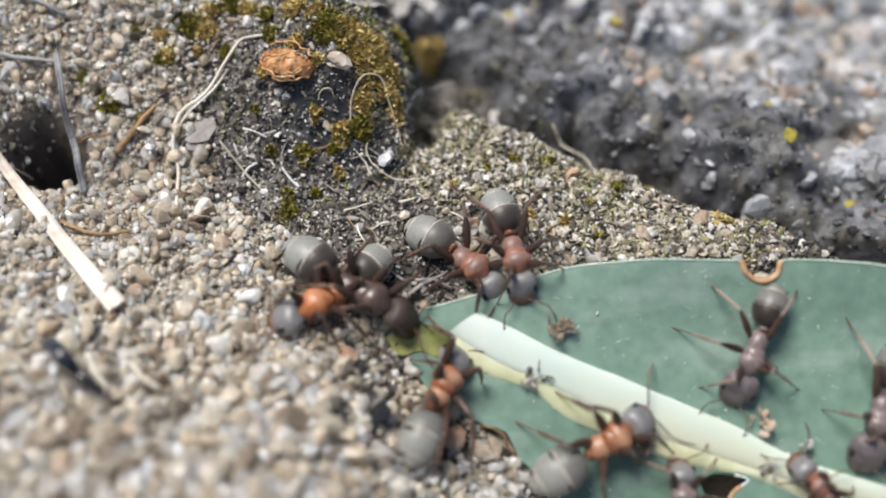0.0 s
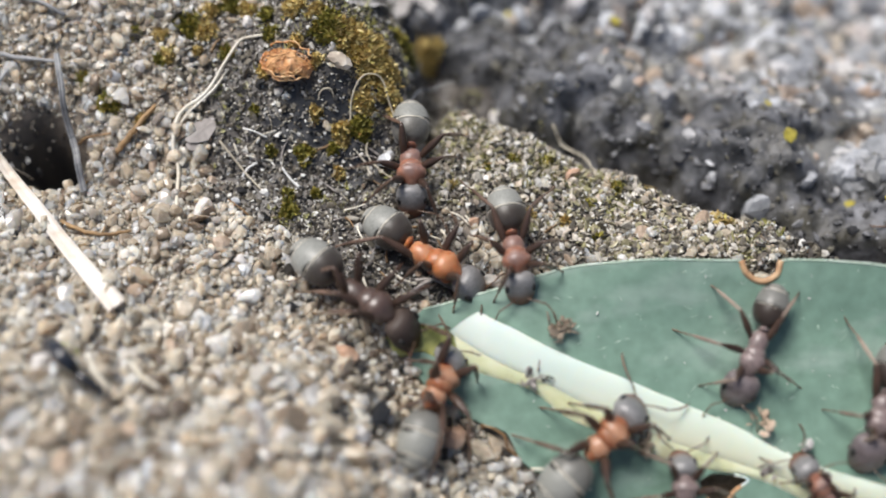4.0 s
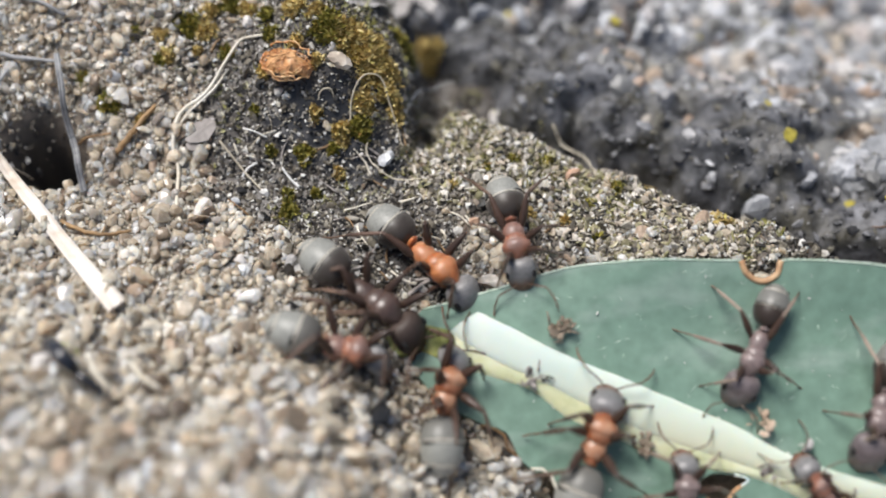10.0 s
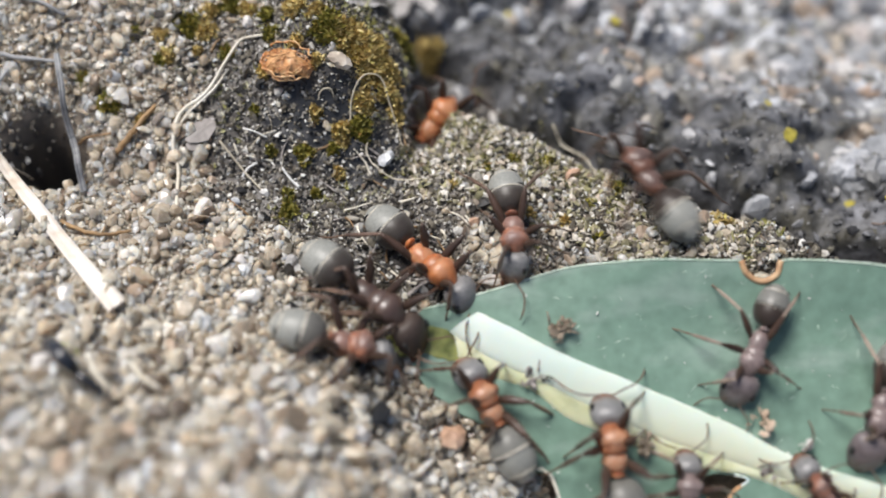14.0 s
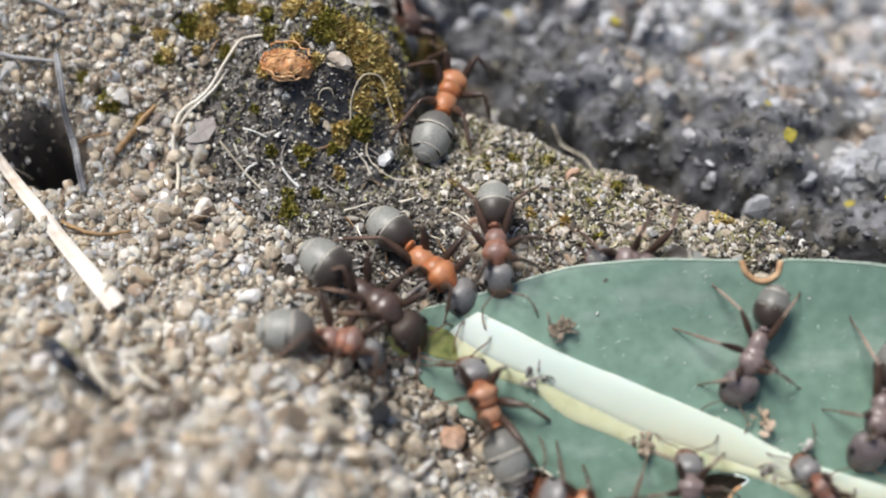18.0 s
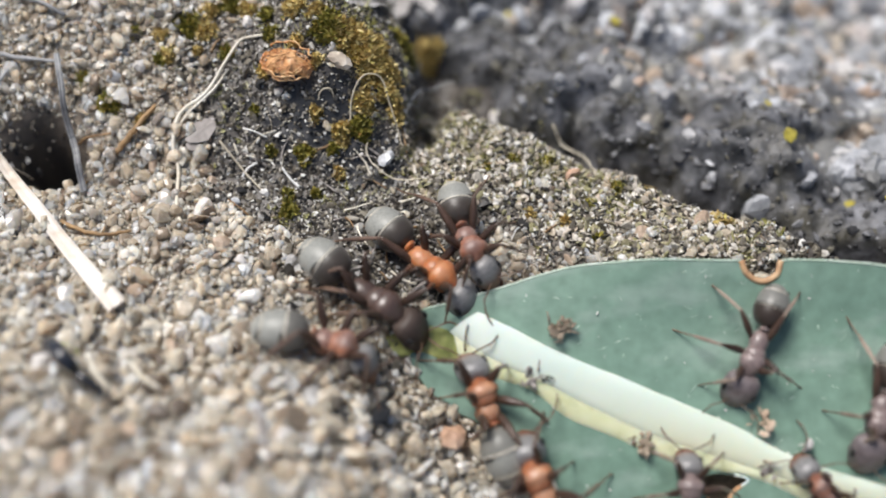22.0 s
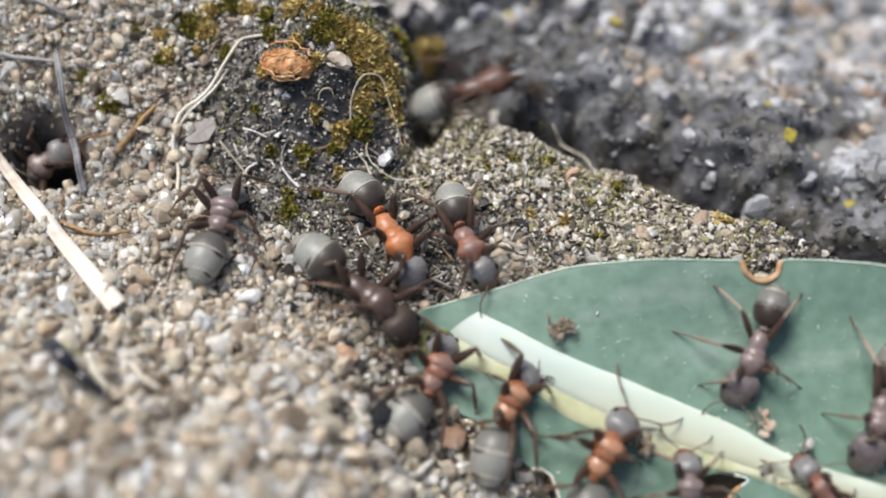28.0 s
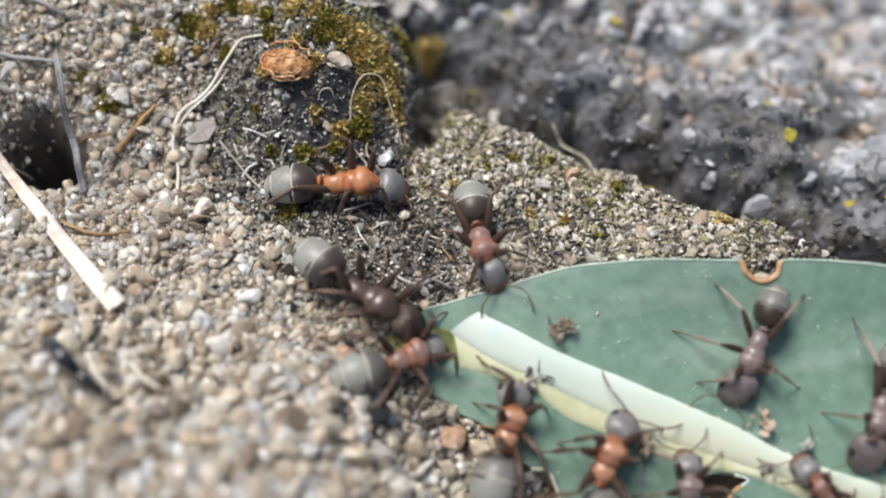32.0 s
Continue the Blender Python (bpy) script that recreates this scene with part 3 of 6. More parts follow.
    size = np.clip(rng.lognormal(-0.95, 0.5, len(x)), 0.1, 0.95)
    ob = grains("crystal_grit", np.stack([x, y, rock_z(x, y) - 0.62 * size], 1), size, M_CRYSTAL, rng, 0.8, 0.16, rock)
    tagged(ob, "pale grey, white and rusty granite crystals", kind="stuff")
    x, y = rng.uniform(-8, 20, 9000), rng.uniform(-1, 18, 9000)
    ok = (rock_edge(x, y) > -0.3) & (pale_mask(x, y) < 0.8)
    x, y = x[ok], y[ok]
    ob = grains("crust_grit", np.stack([x, y, rock_z(x, y) - 0.06], 1), np.clip(rng.lognormal(-1.95, 0.5, len(x)), 0.05, 0.45), M_CRUST, rng, 0.6, 0.24, rock, CHIP)
    tagged(ob, "dark gritty crust on the stone", kind="stuff")


scatter()


M_LEAFLET = material("moss_leaflet", (0.8, 0.8, 0.8), (1, 1, 1), 9, 0.5, 0.2, 40, ramp=[(0.0, (0.14, 0.13, 0.05)), (0.35, (0.34, 0.33, 0.10)), (0.7, (0.50, 0.49, 0.24)), (1.0, (0.66, 0.64, 0.48))])


def litter():
    """Loose leaflets of moss and fine fibres strewn over soil, ridge and stone."""
    rng = np.random.default_rng(91)
    vs, fs = [], []
    x, y = rng.uniform(-11, 13, 15000), rng.uniform(-1, 15, 15000)
    ridge = np.exp(-((rock_edge(x, y) + 1.3) / 1.5) ** 2)
    clump = step(0.0, 0.8, vnoise(x, y, 1.3, 61) + 0.5 * vnoise(x, y, 0.5, 62))
    ok = (rng.uniform(0, 1, 15000) < np.maximum(soil_mask(x, y) * 0.25, 1.8 * ridge) * clump) & (rock_edge(x, y) < 1.5)
    for a, b in zip(x[ok].tolist(), y[ok].tolist()):
        z = float(top_z(a, b))
        for _ in range(3):
            d = Vector((rng.normal(), rng.normal(), 0.6)).normalized()
            s = d.cross(Vector((rng.normal(), rng.normal(), 0.3))).normalized() * rng.uniform(0.03, 0.06)
            p, l, o = Vector((a, b, z + rng.uniform(0, 0.08))), rng.uniform(0.14, 0.38), len(vs)
            vs += [tuple(p), tuple(p + d * l * 0.5 + s), tuple(p + d * l), tuple(p + d * l * 0.5 - s), tuple(p + d * l * 0.5 + Vector((0, 0, -0.02)))]
            fs += [(o, o + 4, o + 1), (o + 1, o + 4, o + 2), (o + 2, o + 4, o + 3), (o + 3, o + 4, o)]
    tagged(add("moss_leaflets", vs, fs, M_LEAFLET, smooth=False), "scattered olive-green moss leaflets on soil", "moss", kind="stuff")
    pieces, x, y = [], rng.uniform(-14, 8, 1500), rng.uniform(-7, 14, 1500)
    for a, b in zip(x.tolist(), y.tolist()):
        if rng.uniform() > 0.06 + 0.2 * float(soil_mask(a, b)) or float(rock_edge(a, b)) > -0.2 or (a > 0 and b < -0.8):
            continue
        u, l = rng.uniform(0, 6.28), rng.uniform(0.2, 0.8)
        k = rng.uniform(-0.3, 0.3)
        line = [(a + t * l * math.cos(u) + k * t * t * math.sin(u), b + t * l * math.sin(u) - k * t * t * math.cos(u)) for t in (-0.5, 0.0, 0.5)]
        pieces.append(tube([(p, q, float(top_z(p, q)) + rng.uniform(0.05, 0.22)) for p, q in line], [0.010, 0.014, 0.008], 4))
    tagged(add("plant_fibres", *merge(*pieces), M_HAIR), "fine pale plant fibres strewn on soil", "fibres", kind="stuff")


litter()


# ---- the leaf ----
def slab(name, outline, holes, zf, thick, mat, parent, label="", spacing=0.35):
    """A sheet of even thickness cut to an outline with holes, following the height zf."""
    from mathutils.geometry import delaunay_2d_cdt
    rng = np.random.default_rng(3)
    pts, edges = [], []
    for loop in [outline] + holes:
        o = len(pts)
        pts += [Vector((float(a), float(b))) for a, b in loop]
        edges += [(o + i, o + (i + 1) % len(loop)) for i in range(len(loop))]
    p = np.array(outline)
    gx, gy = np.meshgrid(np.arange(p[:, 0].min(), p[:, 0].max(), spacing), np.arange(p[:, 1].min(), p[:, 1].max(), spacing))
    gx, gy = gx + rng.uniform(-0.1, 0.1, gx.shape), gy + rng.uniform(-0.1, 0.1, gy.shape)
    ok = inside(outline, gx, gy)
    pts += [Vector((float(a), float(b))) for a, b in zip(gx[ok], gy[ok])]
    v, _, f, *_ = delaunay_2d_cdt(pts, edges, [], 0, 1e-5)
    v = np.array([q[:] for q in v])
    tris = []
    for t in f:
        c = v[list(t)].mean(0)
        if inside(outline, c[0], c[1]) and not any(inside(h, c[0], c[1]) for h in holes):
            a, b, d = (v[i] for i in t)
            ccw = (b[0] - a[0]) * (d[1] - a[1]) - (b[1] - a[1]) * (d[0] - a[0]) > 0
            tris.append(tuple(t) if ccw else tuple(t)[::-1])
    k = len(v)
    z = zf(v[:, 0], v[:, 1])
    top, low = np.column_stack([v, z]), np.column_stack([v, z - thick])
    seen = set()
    for t in tris:
        seen.update(zip(t, t[1:] + t[:1]))
    sides = [(b, a, a + k, b + k) for a, b in seen if (b, a) not in seen]
    ob = add(name, np.vstack([top, low]), tris + [(c + k, b + k, a + k) for a, b, c in tris] + sides, mat, parent, label)
    ob.data.set_sharp_from_angle(angle=radians(45))
    return ob


def chew(line, amp, seed):
    """A bitten edge: the line pushed in and out by small bites."""
    p = np.array(line)
    d = np.gradient(p, axis=0)
    nrm = np.stack([-d[:, 1], d[:, 0]], 1) / np.maximum(np.linalg.norm(d, axis=1, keepdims=True), 1e-6)
    u = np.cumsum(np.linalg.norm(d, axis=1))
    return p + nrm * (amp * (vnoise(u, u * 0 + seed, 0.5, seed) + 0.5 * vnoise(u, u * 0, 0.2, seed + 1)))[:, None]


def strip(upper, lower, crown, n=7, lift=0.0):
    """A rounded ridge between two lines on the leaf, highest nearer the upper line."""
    vs, fs = [], []
    k = len(upper)
    for a, b in zip(upper, lower):
        for j in range(n):
            t = j / (n - 1)
            x, y = a[0] * (1 - t) + b[0] * t, a[1] * (1 - t) + b[1] * t
            vs.append((x, y, float(leaf_z(x, y)) + lift + crown * max(0.0, 4 * t ** 0.75 * (1 - t ** 0.75)) ** 0.6 - (0.08 if j in (0, n - 1) else 0)))
    for i in range(k - 1):
        for j in range(n - 1):
            fs.append((i * n + j, i * n + j + 1, (i + 1) * n + j + 1, (i + 1) * n + j))
    return vs, fs


M_RIBGLINT = material("white_rib_glint", (0.74, 0.80, 0.74), (0.88, 0.92, 0.88), 4, 0.22, 0.1, 25, coat=0.4, grainy=0.15)
M_RIM = material("pale_margin", (0.42, 0.55, 0.44), (0.58, 0.68, 0.58), 6, 0.4, 0.1, 30)
leaf = tagged(new("leaf"), "cut blue-green leaf with a thick pale midrib lying on sand", "leaf")


def make_leaf():
    upper = curve_through([(-0.7, -2.34), (1.87, -1.71), (4.22, -1.09), (6.13, -1.04), (8.02, -1.08), (10.17, -1.14)], 8)
    bite = curve_through([(10.17, -1.14), (10.37, -1.51), (10.87, -1.73), (11.36, -1.57), (11.5, -1.17)], 6)
    upper2 = curve_through([(11.5, -1.17), (12.21, -1.18), (13.71, -1.29), (15.59, -1.54), (19.48, -2.35), (22.3, -4.18), (22.19, -6.95)], 6)
    lower = curve_through([(22.19, -6.95), (18.87, -10), (13.32, -10.45), (7.8, -10.21), (4.25, -9.39), (3.81, -8), (3.57, -7.49), (3.06, -7.39), (2.49, -6.92), (2.08, -6.28), (1.26, -5.99), (0.4, -5.44), (-0.42, -4.88), (-0.89, -4.36), (-1.14, -3.74), (-0.82, -3.02), (-0.95, -2.58)], 7)
    lower = list(chew(lower, 0.07, 31))
    edge = [tuple(p) for p in upper[:-1] + bite[:-1] + upper2[:-1] + lower[:-1]]
    hole = [tuple(p) for p in curve_through([(8.62, -7.71), (9.08, -7.47), (9.8, -7.52), (10.26, -7.7), (9.78, -8), (9.48, -8.37), (9.04, -8.4), (8.74, -8.05), (8.62, -7.71)], 5)[:-1]]
    slab("blade", edge, [hole], leaf_z, 0.16, M_LEAF, leaf, "matt blue-green leaf blade")
    for line in (upper, upper2[:20]):
        v, f = tube([(p[0], p[1] - 0.01, float(leaf_z(p[0], p[1])) - 0.02) for p in line], 0.045, 5)
        add("leaf_rim", v, f, M_RIM, leaf, "thin pale leaf margin")
    for name, line, r in (("bite_scar", bite, 0.11), ("hole_scar", hole[18:34], 0.07)):
        v, f = tube([(p[0], p[1], float(leaf_z(p[0], p[1])) - 0.03) for p in line], r, 7)
        add(name, v, f, M_SCAR, leaf, "tan dried bite edge")
    up = curve_through([(1.32, -2.48), (2.35, -2.95), (4.17, -3.81), (6.09, -4.5), (8.18, -5.3), (10.05, -6.09), (11.69, -6.97), (13.5, -7.62), (16.21, -8.38)], 6)
    lo = curve_through([(0.16, -3.14), (1.62, -4.06), (3.29, -4.78), (5.29, -5.7), (6.99, -6.42), (8.69, -6.92), (10.37, -7.42), (12.37, -8.12), (15.24, -8.96)], 6)
    lo2 = curve_through([(0.6, -4.27), (1.85, -4.63), (3, -4.99), (4.13, -5.83), (5.46, -6.31), (6.98, -6.92), (8.67, -7.33), (10.35, -7.63), (12.16, -8.49)], 6)
    v, f = strip(up, lo, 0.30, 12)
    rib = add("midrib", v, f, M_RIB, leaf, "glossy pale green midrib, creamy towards its lower edge")
    tone = rib.data.attributes.new("pigment_and_light", "FLOAT", "POINT")
    tone.data.foreach_set("value", np.array([(j / 11) ** 1.3 * (0.25 + 0.75 * float(step(1.5, 9.0, v[12 * i + j][0]))) + 0.25 * float(step(5.0, 10.0, v[12 * i + j][0])) for i in range(len(up)) for j in range(12)], dtype=np.float32))
    v, f = strip([p * 0.85 + q * 0.15 for p, q in zip(lo[:len(lo2)], up)], lo2, 0.12)
    add("rib_flank", v, f, M_FLESH, leaf, "yellowish exposed rib flesh")
    # thin white tube that draws the glint on the rib's upper edge
    v, f = tube([(p[0] * 0.95 + q[0] * 0.05, p[1] * 0.95 + q[1] * 0.05, float(leaf_z(p[0], p[1])) + 0.05) for p, q in zip(up, lo)], [0.024 + 0.014 * math.sin(1.7 * i) * math.sin(0.6 * i + 1) for i in range(len(up))], 6)
    add("rib_glint", v, f, M_RIBGLINT, leaf, "painted white glint along the midrib's upper edge")
    for line, r, mat, label in (([(1.26, -5.99), (1.68, -6.08), (2.08, -6.31), (2.19, -6.74), (2.49, -6.94)], 0.045, M_TWIG, "brown curled bitten margin"), ([(2.96, -7.35), (3.34, -7.35), (3.64, -7.56), (3.82, -8), (4, -8.55)], 0.05, M_ROOT, "whitish curled bitten margin"), (hole[10:26], 0.05, M_RIB, "pale rim of the bitten hole")):
        v, f = tube([(p[0], p[1], float(leaf_z(p[0], p[1])) - 0.02) for p in line], r, 7)
        add("bitten_margin", v, f, mat, leaf, label)
    tip = curve_through([(-1.95, -3.3), (-1.3, -2.95), (-0.4, -2.85), (0.5, -3.15), (1.3, -3.75), (1.9, -4.35), (1.1, -4.3), (0.2, -3.95), (-0.7, -3.7), (-1.5, -3.85), (-1.95, -3.3)], 5)[:-1]
    slab("chewed_tip", [tuple(p) for p in chew(tip, 0.06, 41)], [], lambda x, y: leaf_z(x, y) + 0.06, 0.2, M_TIP, leaf, "yellow-green chewed leaf tip", 0.25)


make_leaf()


# ---- loose things on the ground ----
def gz(x, y):
    return float(top_z(x, y))


def line_on_ground(ctrl, lift, steps=6):
    """Control points (x, y) or (x, y, extra height) to a smooth line over the ground."""
    c = [(p[0], p[1], p[2] if len(p) > 2 else 0.0) for p in ctrl]
    out = []
    for p in curve_through(c, steps):
        z = float(broad(p[0], p[1]) * 0.3 + ground_z(p[0], p[1]) * 0.7)
        if float(rock_edge(p[0], p[1])) > -0.3:
            z = max(z, float(top_z(p[0], p[1])))
        out.append((p[0], p[1], z + lift + p[2]))
    return out


def strand(name, ctrl, r0, r1, mat, label, category, lift=0.05, flat=1.0, steps=6, wob=0.0, seed=0):
    pts = line_on_ground(ctrl, lift, steps)
    rng = random.Random(seed)
    pts = [(x + rng.uniform(-wob, wob), y + rng.uniform(-wob, wob), z) for x, y, z in pts]
    n = len(pts)
    radii = [r0 + (r1 - r0) * i / (n - 1) for i in range(n)]
    v, f = tube(pts, radii, 8, flat)
    return tagged(add(name, v, f, mat), label, category)


def pebble(x, y, r, mat, label, seed, flat=0.75, lift=0.35):
    rng = np.random.default_rng(seed)
    ob = grains("pebble", np.array([[0.0, 0.0, 0.0]]), np.array([r]), mat, rng, flat, 0.19)
    ob.matrix_basis = at(x, y, gz(x, y) + lift * r)
    return tagged(ob, label, "pebble", "larger grains on the sand")


def ribbon(name, ctrl, w0, w1, mat, label, category, lift, thick=0.06, groove=0.05):
    """A flat split blade with a groove along it."""
    pts = line_on_ground(ctrl, lift, 5)
    vs, fs, n = [], [], len(pts)
    for i, p in enumerate(pts):
        a, b = Vector(pts[max(i - 1, 0)]), Vector(pts[min(i + 1, n - 1)])
        d = (b - a).normalized()
        s = d.cross(Vector((0, 0, 1))).normalized()
        w = w0 + (w1 - w0) * i / (n - 1)
        for u, h in ((-1, 0), (-0.55, thick), (0, thick - groove), (0.55, thick), (1, 0), (0.5, -thick), (-0.5, -thick)):
            vs.append(tuple(Vector(p) + s * (u * w) + Vector((0, 0, h))))
    for i in range(n - 1):
        for k in range(7):
            fs.append((i * 7 + k, (i + 1) * 7 + k, (i + 1) * 7 + (k + 1) % 7, i * 7 + (k + 1) % 7))
    fs += [tuple(range(7)), tuple((n - 1) * 7 + k for k in range(7))[::-1]]
    return tagged(add(name, vs, fs, mat, smooth=False), label, category)


def flake(name, x, y, w, l, turn, mat, label, category, tilt=12, lift=0.1, seed=0):
    """A small uneven plate of bark or grit."""
    rng = random.Random(seed)
    n = 11
    ring = [(w * math.cos(2 * math.pi * k / n) * rng.uniform(0.7, 1.1), l * math.sin(2 * math.pi * k / n) * rng.uniform(0.7, 1.1)) for k in range(n)]
    vs = [(a, b, 0.05 + rng.uniform(-0.03, 0.03)) for a, b in ring] + [(a * 0.95, b * 0.95, -0.05) for a, b in ring] + [(0, 0, 0.1), (0, 0, -0.05)]
    fs = [(k, (k + 1) % n, 2 * n) for k in range(n)] + [((k + 1) % n + n, k + n, 2 * n + 1) for k in range(n)] + [(k, k + n, (k + 1) % n + n, (k + 1) % n) for k in range(n)]
    return tagged(add(name, vs, fs, mat, smooth=False, m=at(x, y, gz(x, y) + lift, tilt, -tilt * 0.5, turn)), label, category)


def moss(x, y, r, mat, label, seed, tall=0.5, count=0, surf=top_z):
    """A cushion of short pointed leaflets on a low mound of stems."""
    rng = np.random.default_rng(seed)
    tall = min(tall, 0.2 + 0.3 * r)
    n = count or int(480 * r * r + 90)
    a, q = rng.uniform(0, 2 * math.pi, n), np.sqrt(rng.uniform(0, 1, n)) * r
    q *= 0.75 + 0.35 * np.sin(3 * a + seed) * rng.uniform(0.3, 1, n)
    px, py = x + q * np.cos(a), y + q * np.sin(a)
    z = surf(px, py)
    vs, fs = [], []
    for i in range(n):
        h = tall * rng.uniform(0.5, 1.2) * (1.15 - 0.5 * q[i] / r)
        base = Vector((px[i], py[i], z[i] - 0.03))
        for _ in range(4):
            d = Vector((rng.normal() * 0.9, rng.normal() * 0.9, 0.7)).normalized()
            s = d.cross(Vector((rng.normal(), rng.normal(), 0.2))).normalized() * rng.uniform(0.035, 0.07)
            o = len(vs)
            start = base + Vector((0, 0, h * rng.uniform(0, 0.7)))
            l = h * rng.uniform(0.5, 0.9)
            mid = start + d * l * 0.5
            vs += [tuple(start - s * 0.4), tuple(start + s * 0.4), tuple(mid + s), tuple(start + d * l + Vector((0, 0, -0.1 * l))), tuple(mid - s), tuple(mid + Vector((0, 0, -0.02)))]
            fs += [(o, o + 1, o + 2, o + 5), (o, o + 5, o + 4), (o + 5, o + 2, o + 3), (o + 5, o + 3, o + 4)]
    return tagged(add("moss_tuft", vs, fs, mat, smooth=False), label, "moss", "moss tufts")


def debris():
    ribbon("straw", [(-17.72, 4.76)+(0.9,), (-16.51, 3.68)+(0.6,), (-14.73, 1.58)+(0.35,), (-12.61, -0.9)+(0.25,), (-10.84, -2.91)+(0.28,)], 0.13, 0.33, M_STRAW, "bleached split straw lying on sand", "straw", 0.2)
    ribbon("grass_stalk", [(-14.39, 7.11)+(0.5,), (-14.07, 5.93)+(0.9,), (-13.96, 4.88)+(1.1,), (-13.48, 3.44)+(0.6,), (-13.11, 2.33)+(0.1,)], 0.11, 0.13, M_STALK, "dry grey grass stalk beside a burrow", "stalk", 0.15)
    strand("dry_twig", [(-17.13, 7.49), (-15.83, 7.13)+(0.2,), (-14.97, 7.04)+(0.2,), (-14.3, 7.14)], 0.10, 0.06, M_STALK, "thin grey dry twig", "twig", 0.2)
    strand("dry_grass", [(-16.28, 6.83), (-16.6, 6.12)+(0.2,), (-16.63, 5.02)+(0.3,), (-16.44, 4.09)], 0.07, 0.05, M_STALK, "thin curved dry stem over a burrow", "dry grass", 0.25)
    strand("root_fibre", [(-6.55, 7.76), (-7.43, 7.55)+(0.3,), (-7.97, 6.81)+(0.35,), (-8.77, 5.69)+(0.3,), (-9.71, 5.05)+(0.25,), (-9.94, 3.99)+(0.2,), (-9.75, 3.3)+(0.15,), (-9.58, 1.57)+(0.1,), (-9.23, 0.51)], 0.055, 0.075, M_ROOT, "pale kinked rootlet on sand", "root", 0.12)
    strand("root_fibre", [(-7.97, 6.59)+(0.1,), (-8.48, 5.82)+(0.3,), (-9.41, 5.08)+(0.2,), (-9.75, 4.74)+(0.1,)], 0.04, 0.05, M_ROOT, "pale split rootlet beside a longer one", "root", 0.1)
    strand("curled_fibre", [(-3.41, 4.52)+(0.1,), (-3.32, 5.26)+(0.5,), (-2.89, 5.92)+(0.7,), (-2.28, 6.04)+(0.7,), (-1.98, 5.44)+(0.5,), (-1.67, 4.72)+(0.2,), (-1.52, 4.25)], 0.035, 0.03, M_HAIR, "fine looped plant fibre on moss", "fibre", 0.1)
    strand("curled_fibre", [(-2.76, 4.28)+(0.1,), (-2.8, 3.71)+(0.3,), (-2.34, 3.14)+(0.4,), (-1.55, 2.81)+(0.3,), (-0.75, 2.99)+(0.1,)], 0.03, 0.03, M_HAIR, "fine curved plant fibre on dark soil", "fibre", 0.1)
    strand("curled_fibre", [(-4.58, 5.05), (-4.48, 5.33)+(0.3,), (-4.11, 5.43)+(0.4,), (-3.96, 5.26)+(0.2,)], 0.03, 0.025, M_HAIR, "tiny curled fibre on dark soil", "fibre", 0.1)
    strand("dry_twig", [(-12.17, 3.91), (-11.7, 4.4)+(0.1,), (-11.38, 4.68)+(0.15,), (-10.98, 5.16)+(0.1,), (-10.71, 5.49)], 0.12, 0.08, M_TWIG, "short tan knotty twig", "twig", 0.12, wob=0.04, seed=3)
    strand("dry_twig", [(-14.18, 4.83)+(0.2,), (-13.09, 4.44)+(0.25,), (-12.28, 4.49)+(0.2,)], 0.05, 0.04, M_TWIG, "thin dark twig across a dry stalk", "twig", 0.2)
    strand("dry_twig", [(-14.03, 1.13), (-13.21, 0.75)+(0.1,), (-12.23, 0.4)+(0.1,), (-11.16, 0.67)], 0.09, 0.06, M_TWIG, "tan twig half buried in sand", "twig", 0.1, wob=0.03, seed=4)
    strand("dry_grass", [(-1.25, 6.8)+(0.3,), (-0.73, 7.9)+(0.6,), (-0.14, 8.73)+(0.7,), (0.46, 8.63)+(0.4,)], 0.07, 0.03, M_STALK, "grey dry stem across a crevice", "dry grass", 0.3)
    strand("dry_grass", [(4.36, 6.51, 0.07), (5.08, 5.75, 0.11), (5.67, 5.25, 0.11), (5.67, 3.3, 0.04)], 0.045, 0.035, M_HAIR, "pale dry stem on sand", "dry grass", 0.1)
    strand("dry_grass", [(-8.28, 4.25), (-7.61, 3.5)+(0.1,), (-6.8, 2.55)+(0.1,), (-6.24, 2.01)], 0.035, 0.03, M_HAIR, "fine straight dry stem on soil", "dry grass", 0.1)
    strand("splinter", [(-7.39, 4.55)+(0.1,), (-6.9, 4.32)+(0.2,), (-6.47, 4.16)+(0.1,)], 0.032, 0.028, M_WHITE, "white plant splinter on dark soil", "splinter", 0.12)
    strand("splinter", [(-7.22, 3.88), (-6.73, 4.23)+(0.1,), (-6.05, 4.44)+(0.1,)], 0.021, 0.028, M_HAIR, "pale splinter crossing a white one", "splinter", 0.1)
    strand("splinter", [(-5.9, 3.17)+(0.2,), (-5.61, 2.85)+(0.1,), (-5.26, 2.54)], 0.035, 0.063, M_WHITE, "white splinter with a broken end", "splinter", 0.12)
    strand("splinter", [(-7.42, 3.02), (-7.13, 3.29)+(0.1,), (-6.66, 3.48)+(0.1,)], 0.056, 0.035, M_WHITE, "white flaky splinter on soil", "splinter", 0.1)
    strand("splinter", [(-1.22, -1.76), (-0.68, -1.35)+(0.2,), (0.16, -0.84)+(0.2,)], 0.10, 0.05, M_FLAKE, "grey wood splinter at a leaf tip", "splinter", 0.15)
    strand("splinter", [(-0.97, -1.18), (-0.32, -1.17)+(0.2,), (0.32, -1.35)], 0.06, 0.05, M_FLAKE, "thin grey wood splinter at a leaf tip", "splinter", 0.2)
